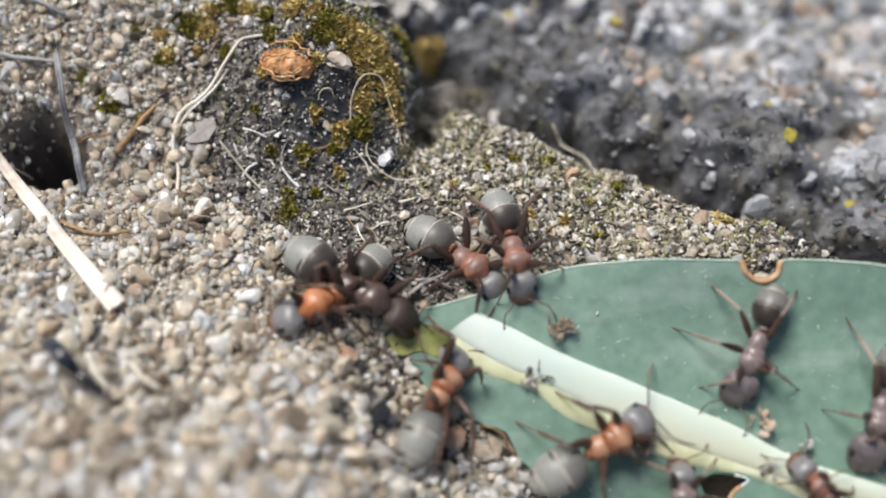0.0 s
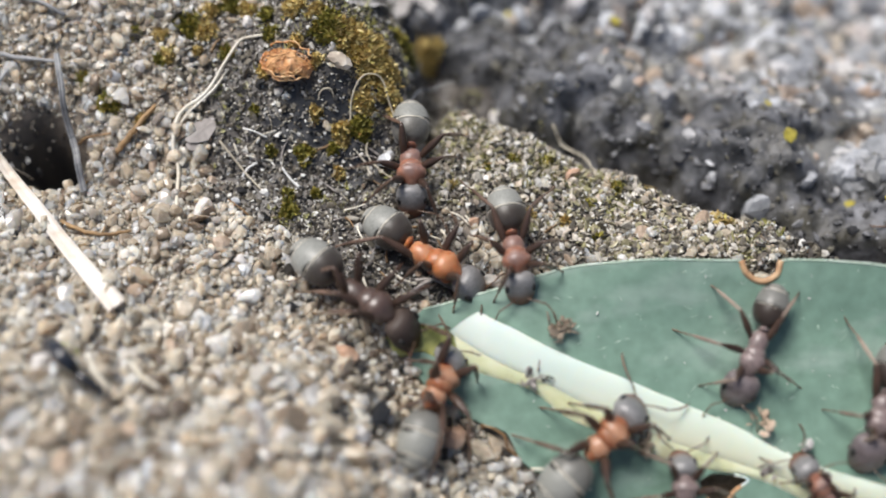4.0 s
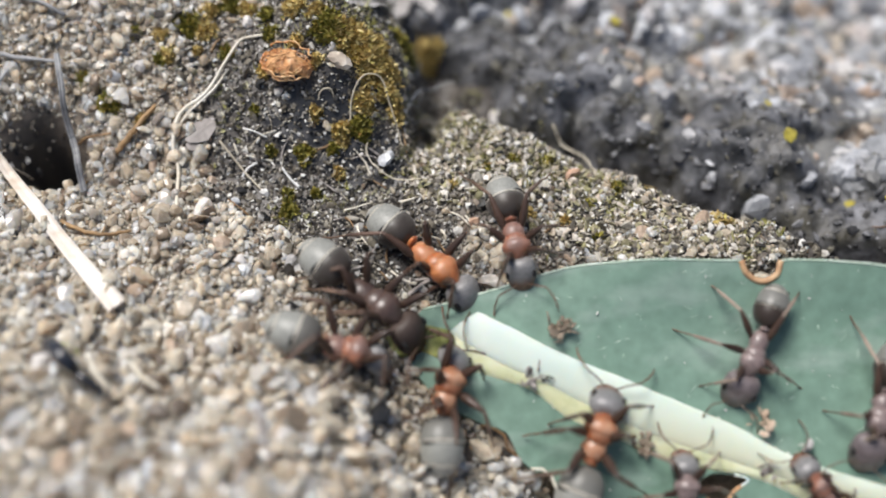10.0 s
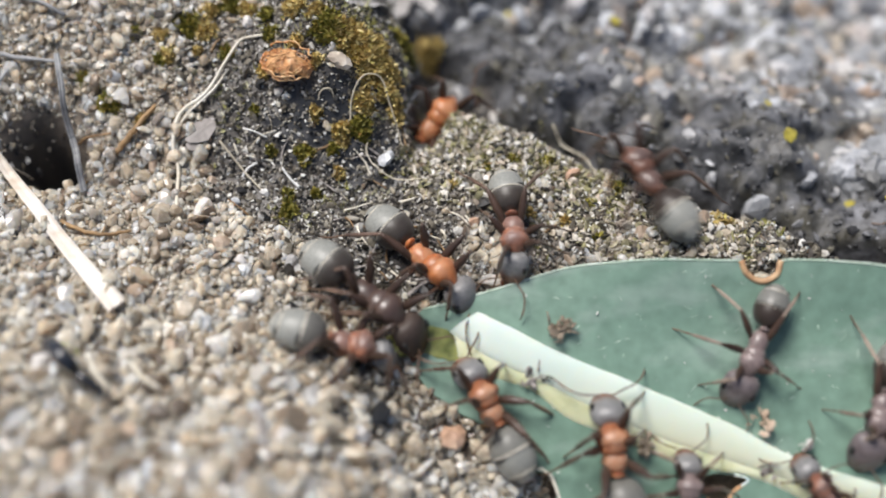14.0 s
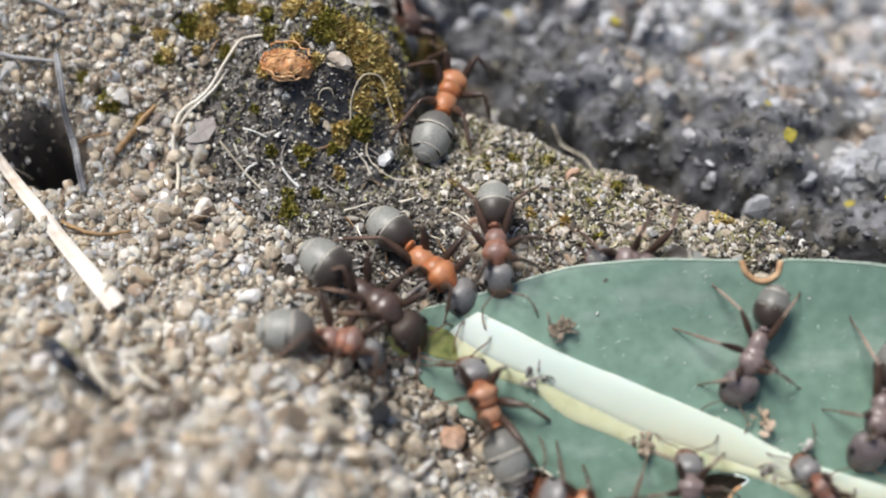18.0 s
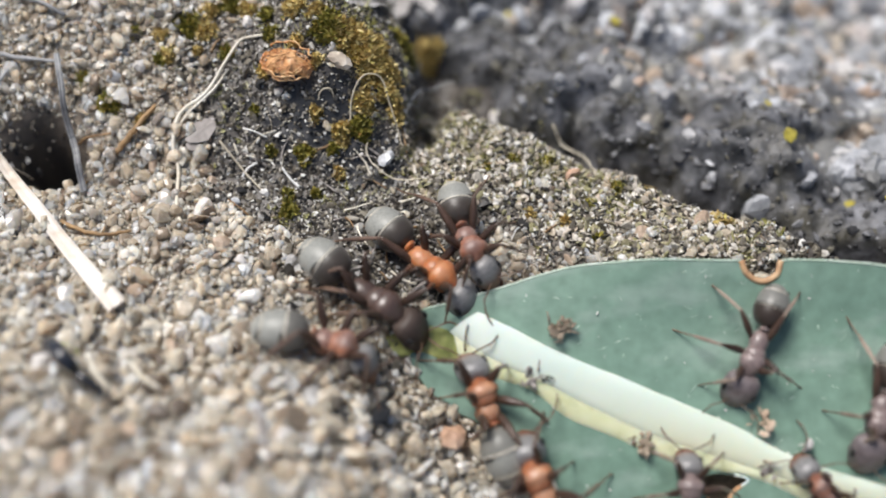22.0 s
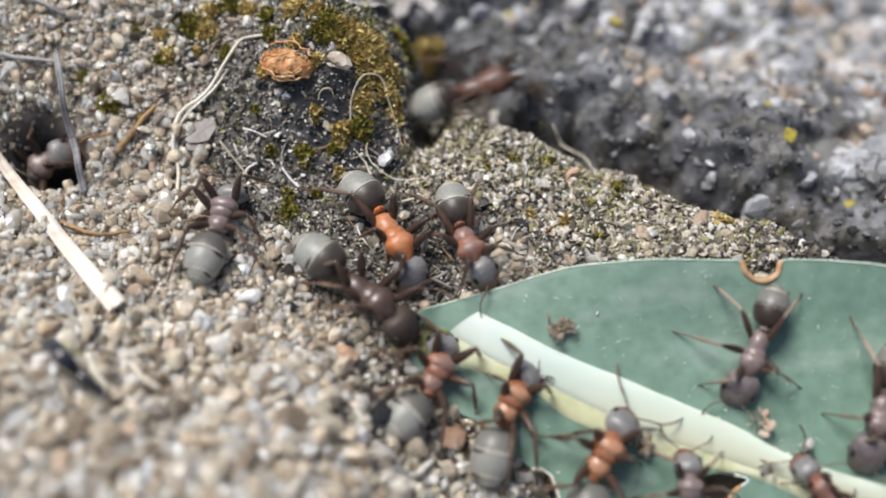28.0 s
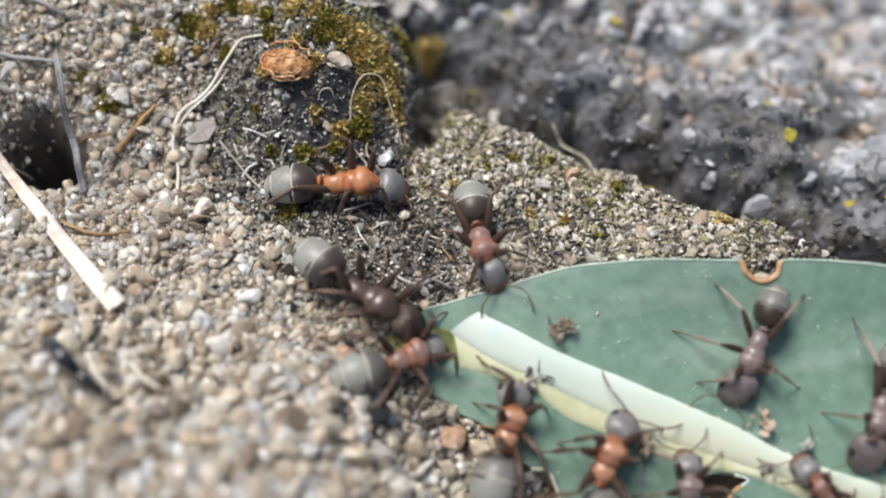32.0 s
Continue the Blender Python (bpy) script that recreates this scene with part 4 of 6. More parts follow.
    strand("splinter", [(-0.69, -0.03), (-0.62, 0.0, 0.7), (-0.52, 0.05, 1.25)], 0.11, 0.08, M_PAPER, "pale grey splinter standing in sand at a leaf tip", "splinter", 0.1)
    strand("splinter", [(2.45, 0.46), (2.6, 0.75)+(0.1,), (2.73, 0.93)], 0.028, 0.035, M_WHITE, "white splinter on sand", "splinter", 0.1)
    strand("splinter", [(-6.11, 0.05), (-6.23, 0.58)+(0.1,)], 0.042, 0.028, M_ROOT, "short pale splinter in sand", "splinter", 0.1)
    strand("dry_twig", [(-5.82, -6.81)+(0.2,), (-5.44, -7.73)+(0.4,), (-5.04, -8.65)+(0.1,)], 0.12, 0.10, M_FLAKE, "dull grey twig standing in sand", "twig", 0.15)
    strand("dry_grass", [(-11.05, -5.4), (-10.7, -5.9, 0.2), (-10.3, -6.3, 0.1)], 0.09, 0.07, M_ROOT, "pale bleached stem beside a black fragment", "dry grass", 0.6)
    strand("dry_grass", [(-9.9, -5.2), (-9.4, -5.8, 0.2), (-8.8, -6.2, 0.1)], 0.10, 0.06, M_ROOT, "pale bleached stem lying on sand", "dry grass", 0.5)
    strand("dry_twig", [(-16.4, 9.5), (-15.15, 8.99, 0.2), (-14.16, 8.55, 0.1)], 0.12, 0.08, M_STALK, "thin grey dry twig on sand", "twig", 0.25)
    flake("bark_flake", *(-8.87, 4.54), 0.75, 0.42, 40, M_FLAKE, "grey bark flake on sand", "bark", 14, 0.15, 1)
    flake("bark_flake", *(-9.17, 4.2), 0.5, 0.3, 70, M_FLAKE, "small grey bark flake", "bark", 8, 0.08, 2)
    ribbon("papery_skin", [(-3.63, 8.88, 0.13), (-2.61, 9.81, 0.18), (-1.51, 12.84, 0.22), (-0.05, 12.36, 0.15)], 0.22, 0.34, M_PAPER, "pale papery skin lying across a crevice", "dry skin", 0.15)
    strand("black_fragment", [(-12.25, -5.03), (-11.94, -5.28)+(0.25,), (-11.61, -5.63)+(0.3,), (-11.31, -5.89)+(0.15,)], 0.30, 0.24, M_BLACK, "shiny black curved insect fragment on sand", "fragment", 0.95)
    strand("black_fragment", [(-11.42, -5.76), (-11.05, -6.11)+(0.2,), (-10.72, -6.32)+(0.15,), (-10.37, -6.56)], 0.20, 0.11, M_BLACK, "thin black broken fragment on sand", "fragment", 0.8)
    strand("dry_grass", [(-12.57, -4.55), (-12.11, -4.57)+(0.15,), (-11.61, -4.93)+(0.1,)], 0.10, 0.06, M_TIP, "short olive plant shred on sand", "dry grass", 0.15)
    flake("black_fragment", *(-10.57, -6.49), 0.3, 0.2, 10, M_BLACK, "small black fragment on sand", "fragment", 10, 0.15, 6)
    flake("black_fragment", *(-15.65, 0.75), 0.25, 0.6, 10, M_BLACK, "black fragment beside straw", "fragment", 10, 0.2, 7)
    # orange crumpled husk: a shell with a net of wrinkled strands
    cx, cy = (-5.68, 6.12)
    husk = tagged(new("seed_husk"), "crumpled orange-brown seed husk on moss", "husk")
    husk.matrix_basis = at(cx, cy, gz(cx, cy) + 0.2, 0, 0, -12)
    v, f = ovoid(0, 0, 0.28, 0.80, 0.52, 0.40, 28, 20)
    v = [(x * (1 + 0.14 * math.sin(7 * y + 3 * x)), y * (1 + 0.14 * math.sin(9 * x)), z + 0.09 * math.sin(8 * x + 5 * y) + 0.06 * math.sin(21 * x - 13 * y) * math.sin(17 * y + 4)) for x, y, z in v]
    add("shell", v, f, M_HUSK, husk)
    rng = random.Random(9)
    for i in range(60):
        # crumpled fibres that wander over the shell
        a, h, turn = rng.uniform(0, 6.28), rng.uniform(-0.2, 1.3), rng.uniform(0, 6.28)
        pts = []
        for k in range(8):
            pts.append((0.88 * math.cos(a) * math.cos(h) * rng.uniform(0.92, 1.12), 0.58 * math.sin(a) * math.cos(h) * rng.uniform(0.92, 1.12), 0.28 + 0.47 * math.sin(h) * rng.uniform(0.92, 1.12)))
            turn += rng.uniform(-0.9, 0.9)
            a, h = a + 0.22 * math.cos(turn), min(1.5, max(-0.5, h + 0.22 * math.sin(turn)))
        add("wrinkle", *tube([tuple(p) for p in curve_through(pts, 2)], [0.012 + 0.012 * (q % 4) / 3 for q in range(15)], 5), M_HUSK, husk)
    for a0, a1, lift in ((2.2, 5.2, 0.1), (0.2, 2.4, 0.5), (4.0, 6.6, -0.1)):
        line = [(0.94 * math.cos(u) + 0.05 * math.sin(11 * u), 0.64 * math.sin(u) + 0.05 * math.cos(9 * u), 0.25 + lift + 0.06 * math.sin(5 * u)) for u in np.linspace(a0, a1, 14)]
        add("frill", *tube(line, [0.034 + 0.016 * math.sin(3 * i) for i in range(14)], 6), M_HUSK, husk, "pale crumpled rim")


debris()
PALE = material("pale_pebble", (0.62, 0.58, 0.54), (0.88, 0.86, 0.84), 5, 0.4, 0.3, 40)
TAN = material("tan_pebble", (0.40, 0.29, 0.20), (0.66, 0.53, 0.42), 5, 0.5, 0.3, 40)
CHIPSTONE = material("tan_stone_chip", (0.46, 0.38, 0.29), (0.78, 0.70, 0.60), 6, 0.6, 0.5, 30)
PINK = material("pink_pebble", (0.46, 0.27, 0.17), (0.70, 0.50, 0.38), 4, 0.5, 0.3, 40)
GREY = material("grey_pebble", (0.34, 0.33, 0.32), (0.56, 0.55, 0.53), 5, 0.45, 0.3, 40)
BLUE = material("bluish_quartz", (0.48, 0.50, 0.52), (0.74, 0.76, 0.78), 5, 0.3, 0.2, 40)


def pebbles():
    kinds = {"w": (PALE, "white quartz pebble"), "t": (TAN, "tan sandstone pebble"), "p": (PINK, "pinkish orange pebble"), "g": (GREY, "grey rounded pebble"), "b": (BLUE, "bluish quartz pebble")}
    rows = [(0.21, -6.3, 0.65, "p"), (-2.6, -7.16, 0.45, "w"), (-4.87, -7.57, 0.42, "w"), (-4.13, -5.93, 0.62, "g"), (-8.84, -3.47, 0.42, "w"), (-7.94, -8.23, 0.44, "b"), (-7.29, -5.37, 0.44, "w"), (-5.34, -0.58, 0.4, "g"), (-11.85, -3.51, 0.37, "w"), (-10.78, 3.46, 0.42, "t"), (-2.06, 3.76, 0.44, "b")]
    rows += [(-3.98, 6.64, 0.25, "w"), (-2.05, 13.17, 0.49, "g"), (-1.19, 13.25, 0.54, "w"), (-0.34, 12.76, 0.44, "w"), (-2.81, 9.68, 0.3, "g"), (2.09, 7.72, 0.38, "w"), (7.13, 0.69, 0.35, "t"), (-3.27, -4.14, 0.51, "p"), (4.44, -0.37, 0.24, "t"), (-1.47, 6.02, 0.19, "w"), (-11.15, 2.17, 0.31, "t"), (-8.55, 2.88, 0.27, "t"), (-7.1, -0.6, 0.28, "w"), (-8.84, -4.27, 0.37, "t"), (-2.63, -6.38, 0.26, "w"), (-1.15, -3.87, 0.23, "w"), (-1.16, -7.09, 0.22, "w"), (-1.53, -8.02, 0.29, "t"), (0.5, -7.31, 0.27, "w")]
    rows += [(-12.68, -5.29, 0.54, "w"), (-11.23, -8.69, 0.47, "t"), (-9.48, -7.63, 0.41, "t"), (-5.92, -9.09, 0.43, "g"), (-8.73, -8.89, 0.4, "b"), (-1.65, -2.39, 0.24, "t"), (-11.37, 6.92, 0.3, "w"), (-14.78, 8.45, 0.3, "w"), (-7.31, 8.33, 0.34, "w"), (-12.28, 6.54, 0.34, "b"), (-10.49, -2.09, 0.42, "t")]
    rows += [(1.15, 1.27, 0.33, "p"), (-0.84, -0.86, 0.18, "t"), (-7.53, 1.94, 0.23, "b"), (-0.08, 3.34, 0.23, "w"), (-13.23, 4.57, 0.3, "w"), (-15.73, 7.52, 0.3, "w"), (4.76, 3.25, 0.42, "p"), (8.93, 3.81, 0.32, "p"), (9.29, 1.09, 0.41, "t"), (-7.76, 0.01, 0.36, "t")]
    ob = grains("stone_chip", np.array([[0.0, 0.0, 0.0]]), np.array([0.72]), CHIPSTONE, np.random.default_rng(12), 0.7, 0.25)
    ob.matrix_basis = at(-3.72, 6.05, gz(-3.72, 6.05) + 0.5, 20, -15, 35)
    tagged(ob, "pale tan stone chip on a mossy clod", "stone chip")
    for i, (x, y, r, k) in enumerate(rows):
        m, label = kinds[k]
        pebble(x, y, r, m, label + " on sand", 100 + i, 0.8)


pebbles()


def mosses():
    G, B = (MOSS_GREEN, "bright olive-green moss tuft on soil"), (MOSS_BROWN, "brownish olive moss cushion on a soil clod")
    rows = [(-9.58, 8.38, 0.55, G), (-10.61, 7.96, 0.34, B), (-8.91, 8.06, 0.51, B), (-8.08, 7.27, 0.34, G), (-8.06, 9.16, 0.51, G), (-4.09, 7.23, 0.78, G), (-3.49, 7.09, 0.83, B), (-2.8, 7.2, 0.84, B), (-2.69, 6.59, 0.88, B), (-2.09, 6.75, 0.55, B), (-2.09, 5.92, 0.59, B), (-2.9, 5.29, 0.5, B), (-3.01, 4.5, 0.5, G), (-3.73, 4.33, 0.42, B)]
    rows += [(-5.08, 3.66, 0.42, G), (-5.62, 2.21, 0.29, G), (-5.57, 1.55, 0.41, G), (-12.5, 5.66, 0.51, G), (-10.57, 7.08, 0.25, G), (-1.53, 8.99, 0.55, G), (-0.94, 11.11, 0.62, B), (6.45, 2.74, 0.33, G), (9.98, 1.13, 0.41, B), (5.6, 0.53, 0.24, G), (3.9, 3.86, 0.3, G), (2.67, 3.96, 0.23, G)]
    rows += [(-0.57, 11.38, 0.67, B), (-5.54, 8.45, 0.55, B), (-13.47, 6.51, 0.3, G), (-4.05, 3.89, 0.25, G), (5.29, 1.92, 0.25, G), (-1.78, 5.22, 0.34, B), (-6.56, 6.34, 0.29, B), (-4.65, 4.83, 0.25, B), (-6.33, 3.77, 0.21, G), (-3.85, 3.17, 0.21, B), (-4.65, 2.36, 0.19, G), (3.21, 1.56, 0.21, B), (1.6, 3.51, 0.19, G), (0.33, 2.78, 0.19, B), (4.42, 1.19, 0.25, B), (8.17, 4.35, 0.27, B), (-11.25, 5.04, 0.21, B), (-6.97, 5.08, 0.19, G), (-10.24, 7.2, 0.34, B), (-9.18, 7.34, 0.19, B), (-7.34, 8.86, 0.38, B), (-6.39, 7.7, 0.34, G), (-4.65, 8.04, 0.46, B), (-5.35, 6.98, 0.29, B), (-6.64, 8.49, 0.34, G), (-8.81, 8.86, 0.43, B), (-11.58, 8.09, 0.26, G), (-4.6, 6.23, 0.25, B)]
    for i, (x, y, r, (mat, label)) in enumerate(rows):
        moss(x, y, r, mat, label, 200 + i)
    for i, (x, y, r) in enumerate([(15.84, 3.36, 0.32), (13.31, 5.38, 0.35), (7.17, 11.72, 0.29), (16.76, 2.87, 0.19), (2.83, 13.17, 0.24), (11.27, 12.65, 0.25), (12.81, 7.23, 0.27)]):
        ob = grains("lichen_patch", np.array([[0.0, 0.0, 0.0]]), np.array([r]), M_LICHEN, np.random.default_rng(300 + i), 0.5, 0.2)
        ob.matrix_basis = at(x, y, float(rock_z(x, y)) + 0.1)
        tagged(ob, "yellow lichen patch on granite", "lichen", "lichen on the stone")


mosses()


M_CRUMB = material("grey_brown_crumb", (0.13, 0.10, 0.07), (0.46, 0.38, 0.29), 9, 0.6, 0.4, 40)


def rib_side(x, y):
    """Above 0 on the upper half of the leaf."""
    return y + 1.9 + 0.43 * (x - 0.2)


def leaf_crumbs():
    """Bits of grit and shreds that lie on the leaf."""
    rng = np.random.default_rng(12)
    for x, y, r, n, mat, label in [(*(4.03, -3.11), 0.55, 30, M_CRUMB, "crumb of brown plant shreds on a leaf"), (*(3, -4.69), 0.36, 12, M_FLAKE, "crumb of dark grit on a leaf"), (*(10.77, -6.1), 0.5, 18, TAN, "pale grit and shreds beside the midrib"), (*(12.3, -6.83), 0.16, 3, PALE, "white flakes on the midrib"), (*(3.48, -4.68), 0.10, 3, M_BLACK, "tiny dark speck on the midrib"), (*(6.79, -6.7), 0.4, 14, M_CRUMB, "brown shreds on a leaf edge"), (*(10.88, -7.54), 0.3, 9, M_FLAKE, "dark grit beside a bitten hole")]:
        heap = tagged(new("crumb"), label, "crumb", "crumbs on the leaf")
        heap.matrix_basis = at(x, y, float(leaf_z(x, y)) + 0.12)
        for _ in range(n):
            px, py, pz, q = rng.normal(0, r * 0.4), rng.normal(0, r * 0.4), abs(rng.normal(0.14, 0.14)), rng.uniform(0.09, 0.22)
            if rng.uniform() < 0.6:
                grains("bit", np.array([[px, py, pz]]), np.array([q]), mat, rng, 0.6, 0.16, heap)
            else:
                e = Vector((rng.normal(), rng.normal(), 0.5 * rng.normal())).normalized() * q * 2.4
                add("shred", *tube([(px, py, pz), (px + e.x * 0.5, py + e.y * 0.5, pz + 0.08), (px + e.x, py + e.y, max(0, pz + e.z))], [0.03, 0.035, 0.02], 5), mat, heap)
    marks = []
    for _ in range(70):
        px, py, a, q = rng.uniform(2.6, 16), rng.uniform(-7.8, -1.4), rng.normal(0.5, 0.7), rng.uniform(0.08, 0.4)
        ex, ey = q * math.cos(a) / 2, q * math.sin(a) / 2
        if float(rib_side(px, py)) > 0:
            marks.append(tube([(px - ex, py - ey, float(leaf_z(px - ex, py - ey)) + 0.004), (px + 0.03, py + 0.02, float(leaf_z(px, py)) + 0.008), (px + ex, py + ey, float(leaf_z(px + ex, py + ey)) + 0.004)], [0.006, 0.016, 0.005], 5, 0.5))
    tagged(add("leaf_scratches", *merge(*marks), M_RIM), "fine pale scratches on the leaf skin", "scratches", kind="stuff")
    n = 85
    x, y = rng.uniform(2.5, 15, n), rng.uniform(-8, -0.8, n)
    ob = grains("dust_specks", np.column_stack([x, y, leaf_z(x, y) + 0.02]), np.clip(rng.lognormal(-3.5, 0.5, n), 0.012, 0.09), PALE, rng, 0.5, 0.2)
    tagged(ob, "fine pale dust on the leaf", "dust", kind="stuff")


leaf_crumbs()


def shreds():
    """Short dry plant shreds trodden into the sand round the leaf tip and on the dark soil."""
    rng = np.random.default_rng(51)
    for i in range(64):
        if i < 34:
            x, y = rng.normal(-0.6, 2.4), rng.normal(0.6, 1.4)
        else:
            x, y = rng.normal(-4.0, 3.2), rng.normal(4.6, 2.2)
        a, l = rng.uniform(0, 6.28), rng.uniform(0.35, 1.1)
        if x > 0 and y < -0.8 or float(rock_edge(x, y)) > -0.6 or math.hypot(x + 0.7, y - 6) < 1.6:
            continue
        dx, dy, k = l * math.cos(a) / 2, l * math.sin(a) / 2, rng.uniform(-0.2, 0.2)
        mat, label = [(M_ROOT, "short pale plant shred on sand"), (M_FLAKE, "short grey plant shred on sand"), (M_TWIG, "short brown plant shred on sand")][int(rng.integers(0, 3))]
        strand("plant_shred", [(x - dx, y - dy), (x - dy * k, y + dx * k, 0.08), (x + dx, y + dy, rng.uniform(0, 0.15))], rng.uniform(0.03, 0.06), 0.02, mat, label, "plant shred", 0.12, 1.0, 4)["group"] = "plant shreds on the sand"


shreds()


def single_grains():
    """The loose grains round the leaf tip, each on its own; a dozen shapes between them."""
    rng = np.random.default_rng(77)
    shapes = []
    for i in range(12):
        ob = grains("sand_grain", np.zeros((1, 3)), np.array([1.0]), M_ONE, rng, 0.85, 0.15)
        shapes.append(ob.data)
        bpy.data.objects.remove(ob)
    k = 0
    while k < 290:
        x, y = rng.uniform(-9, 3), rng.uniform(-6.5, 4.5)
        r = float(np.clip(rng.lognormal(-1.55, 0.25), 0.14, 0.36))
        if float(soil_mask(x, y)) > rng.uniform(0.15, 0.7) or inside(TIP_BOX, x, y) or inside(LEAF_PLAN, x, y):
            continue
        ob = new("sand_grain", shapes[k % 12])
        ob.parent = ground
        ob.matrix_basis = at(x, y, gz(x, y) + 0.45 * r, *rng.uniform(-180, 180, 3)) @ Matrix.Diagonal((r, r, r * 0.85, 1))
        k += 1


M_ONE = material("single_sand_grain", (0.8, 0.77, 0.73), (1.0, 1.0, 1.0), 0.5, 0.4, 0.2, 3, ramp=SAND_RAMP, obj_random=True, soft_mm=0.25)
TIP_BOX = [(-3.0, -4.8), (0.3, -4.8), (0.3, -2.0), (-3.0, -2.0)]
single_grains()


# ---- ants ----
def loft(rings, n=18):
    """A closed body along y through rings (y, middle height, half width, height above, depth below)."""
    vs, fs = [(0, rings[0][0], rings[0][1])], []
    for y, zc, rx, up, dn in rings[1:-1]:
        for k in range(n):
            a = 2 * math.pi * k / n
            h = math.sin(a)
            vs.append((rx * math.cos(a), y, zc + (up if h > 0 else dn) * h))
    vs.append((0, rings[-1][0], rings[-1][1]))
    m = len(rings) - 2
    for k in range(n):
        j = (k + 1) % n
        fs.append((0, 1 + j, 1 + k))
        for i in range(m - 1):
            a, b = 1 + i * n, 1 + (i + 1) * n
            fs.append((a + k, a + j, b + j, b + k))
        a = 1 + (m - 1) * n
        fs.append((a + k, a + j, len(vs) - 1))
    return vs, fs


def rounded(y0, y1, z0, z1, rx, rz, n=9, lean=0.0):
    """Rings of an egg from y0 to y1 whose middle rises from z0 to z1; lean moves the widest place."""
    out = []
    for i in range(n + 1):
        u = 0.5 - 0.5 * math.cos(math.pi * i / n)
        w = u ** (1 + lean)
        r = max(0.0, 1 - (2 * w - 1) ** 2) ** 0.5
        out.append((y0 + (y1 - y0) * u, z0 + (z1 - z0) * u, rx * r, rz * r, rz * r))
    return out


def shaded(ob, fn):
    """Store the share of a part's second colour, 0 to 1, by place along it."""
    at_ = ob.data.attributes.new("pigment_and_light", "FLOAT", "POINT")
    at_.data.foreach_set("value", np.array([fn(v.co[0] / MM, v.co[1] / MM, v.co[2] / MM) for v in ob.data.vertices], dtype=np.float32))
    return ob


def gaster_rings():
    """The four overlapping plates, from the waist backwards."""
    def r(u):
        return 0.77 * max(0.0, 1 - abs(2 * u ** 0.88 - 1) ** 2.2) ** 0.5
    cuts = [0.0, 0.42, 0.82, 0.95, 1.0]
    out = []
    for i in range(4):
        a, b = cuts[i], cuts[i + 1]
        k = (1.0, 0.965, 0.94, 0.9)[i]
        us = [a + (b - a) * j / 9 for j in range(10)]
        ys = [-0.08 - 2.06 * u for u in us]
        droop = [-0.16 * u * u for u in us]
        rings = [(ys[0] + (0.14 if i else 0.02), droop[0], 0, 0, 0)]
        rings += [(y, d, max(0.03, r(u) * k), max(0.03, r(u) * k * 0.95), max(0.03, r(u) * k * 0.86)) for y, d, u in zip(ys, droop, us)]
        rings.append((ys[-1] + (0.05 if i < 3 else -0.01), droop[-1], 0, 0, 0))
        out.append(rings)
    return out


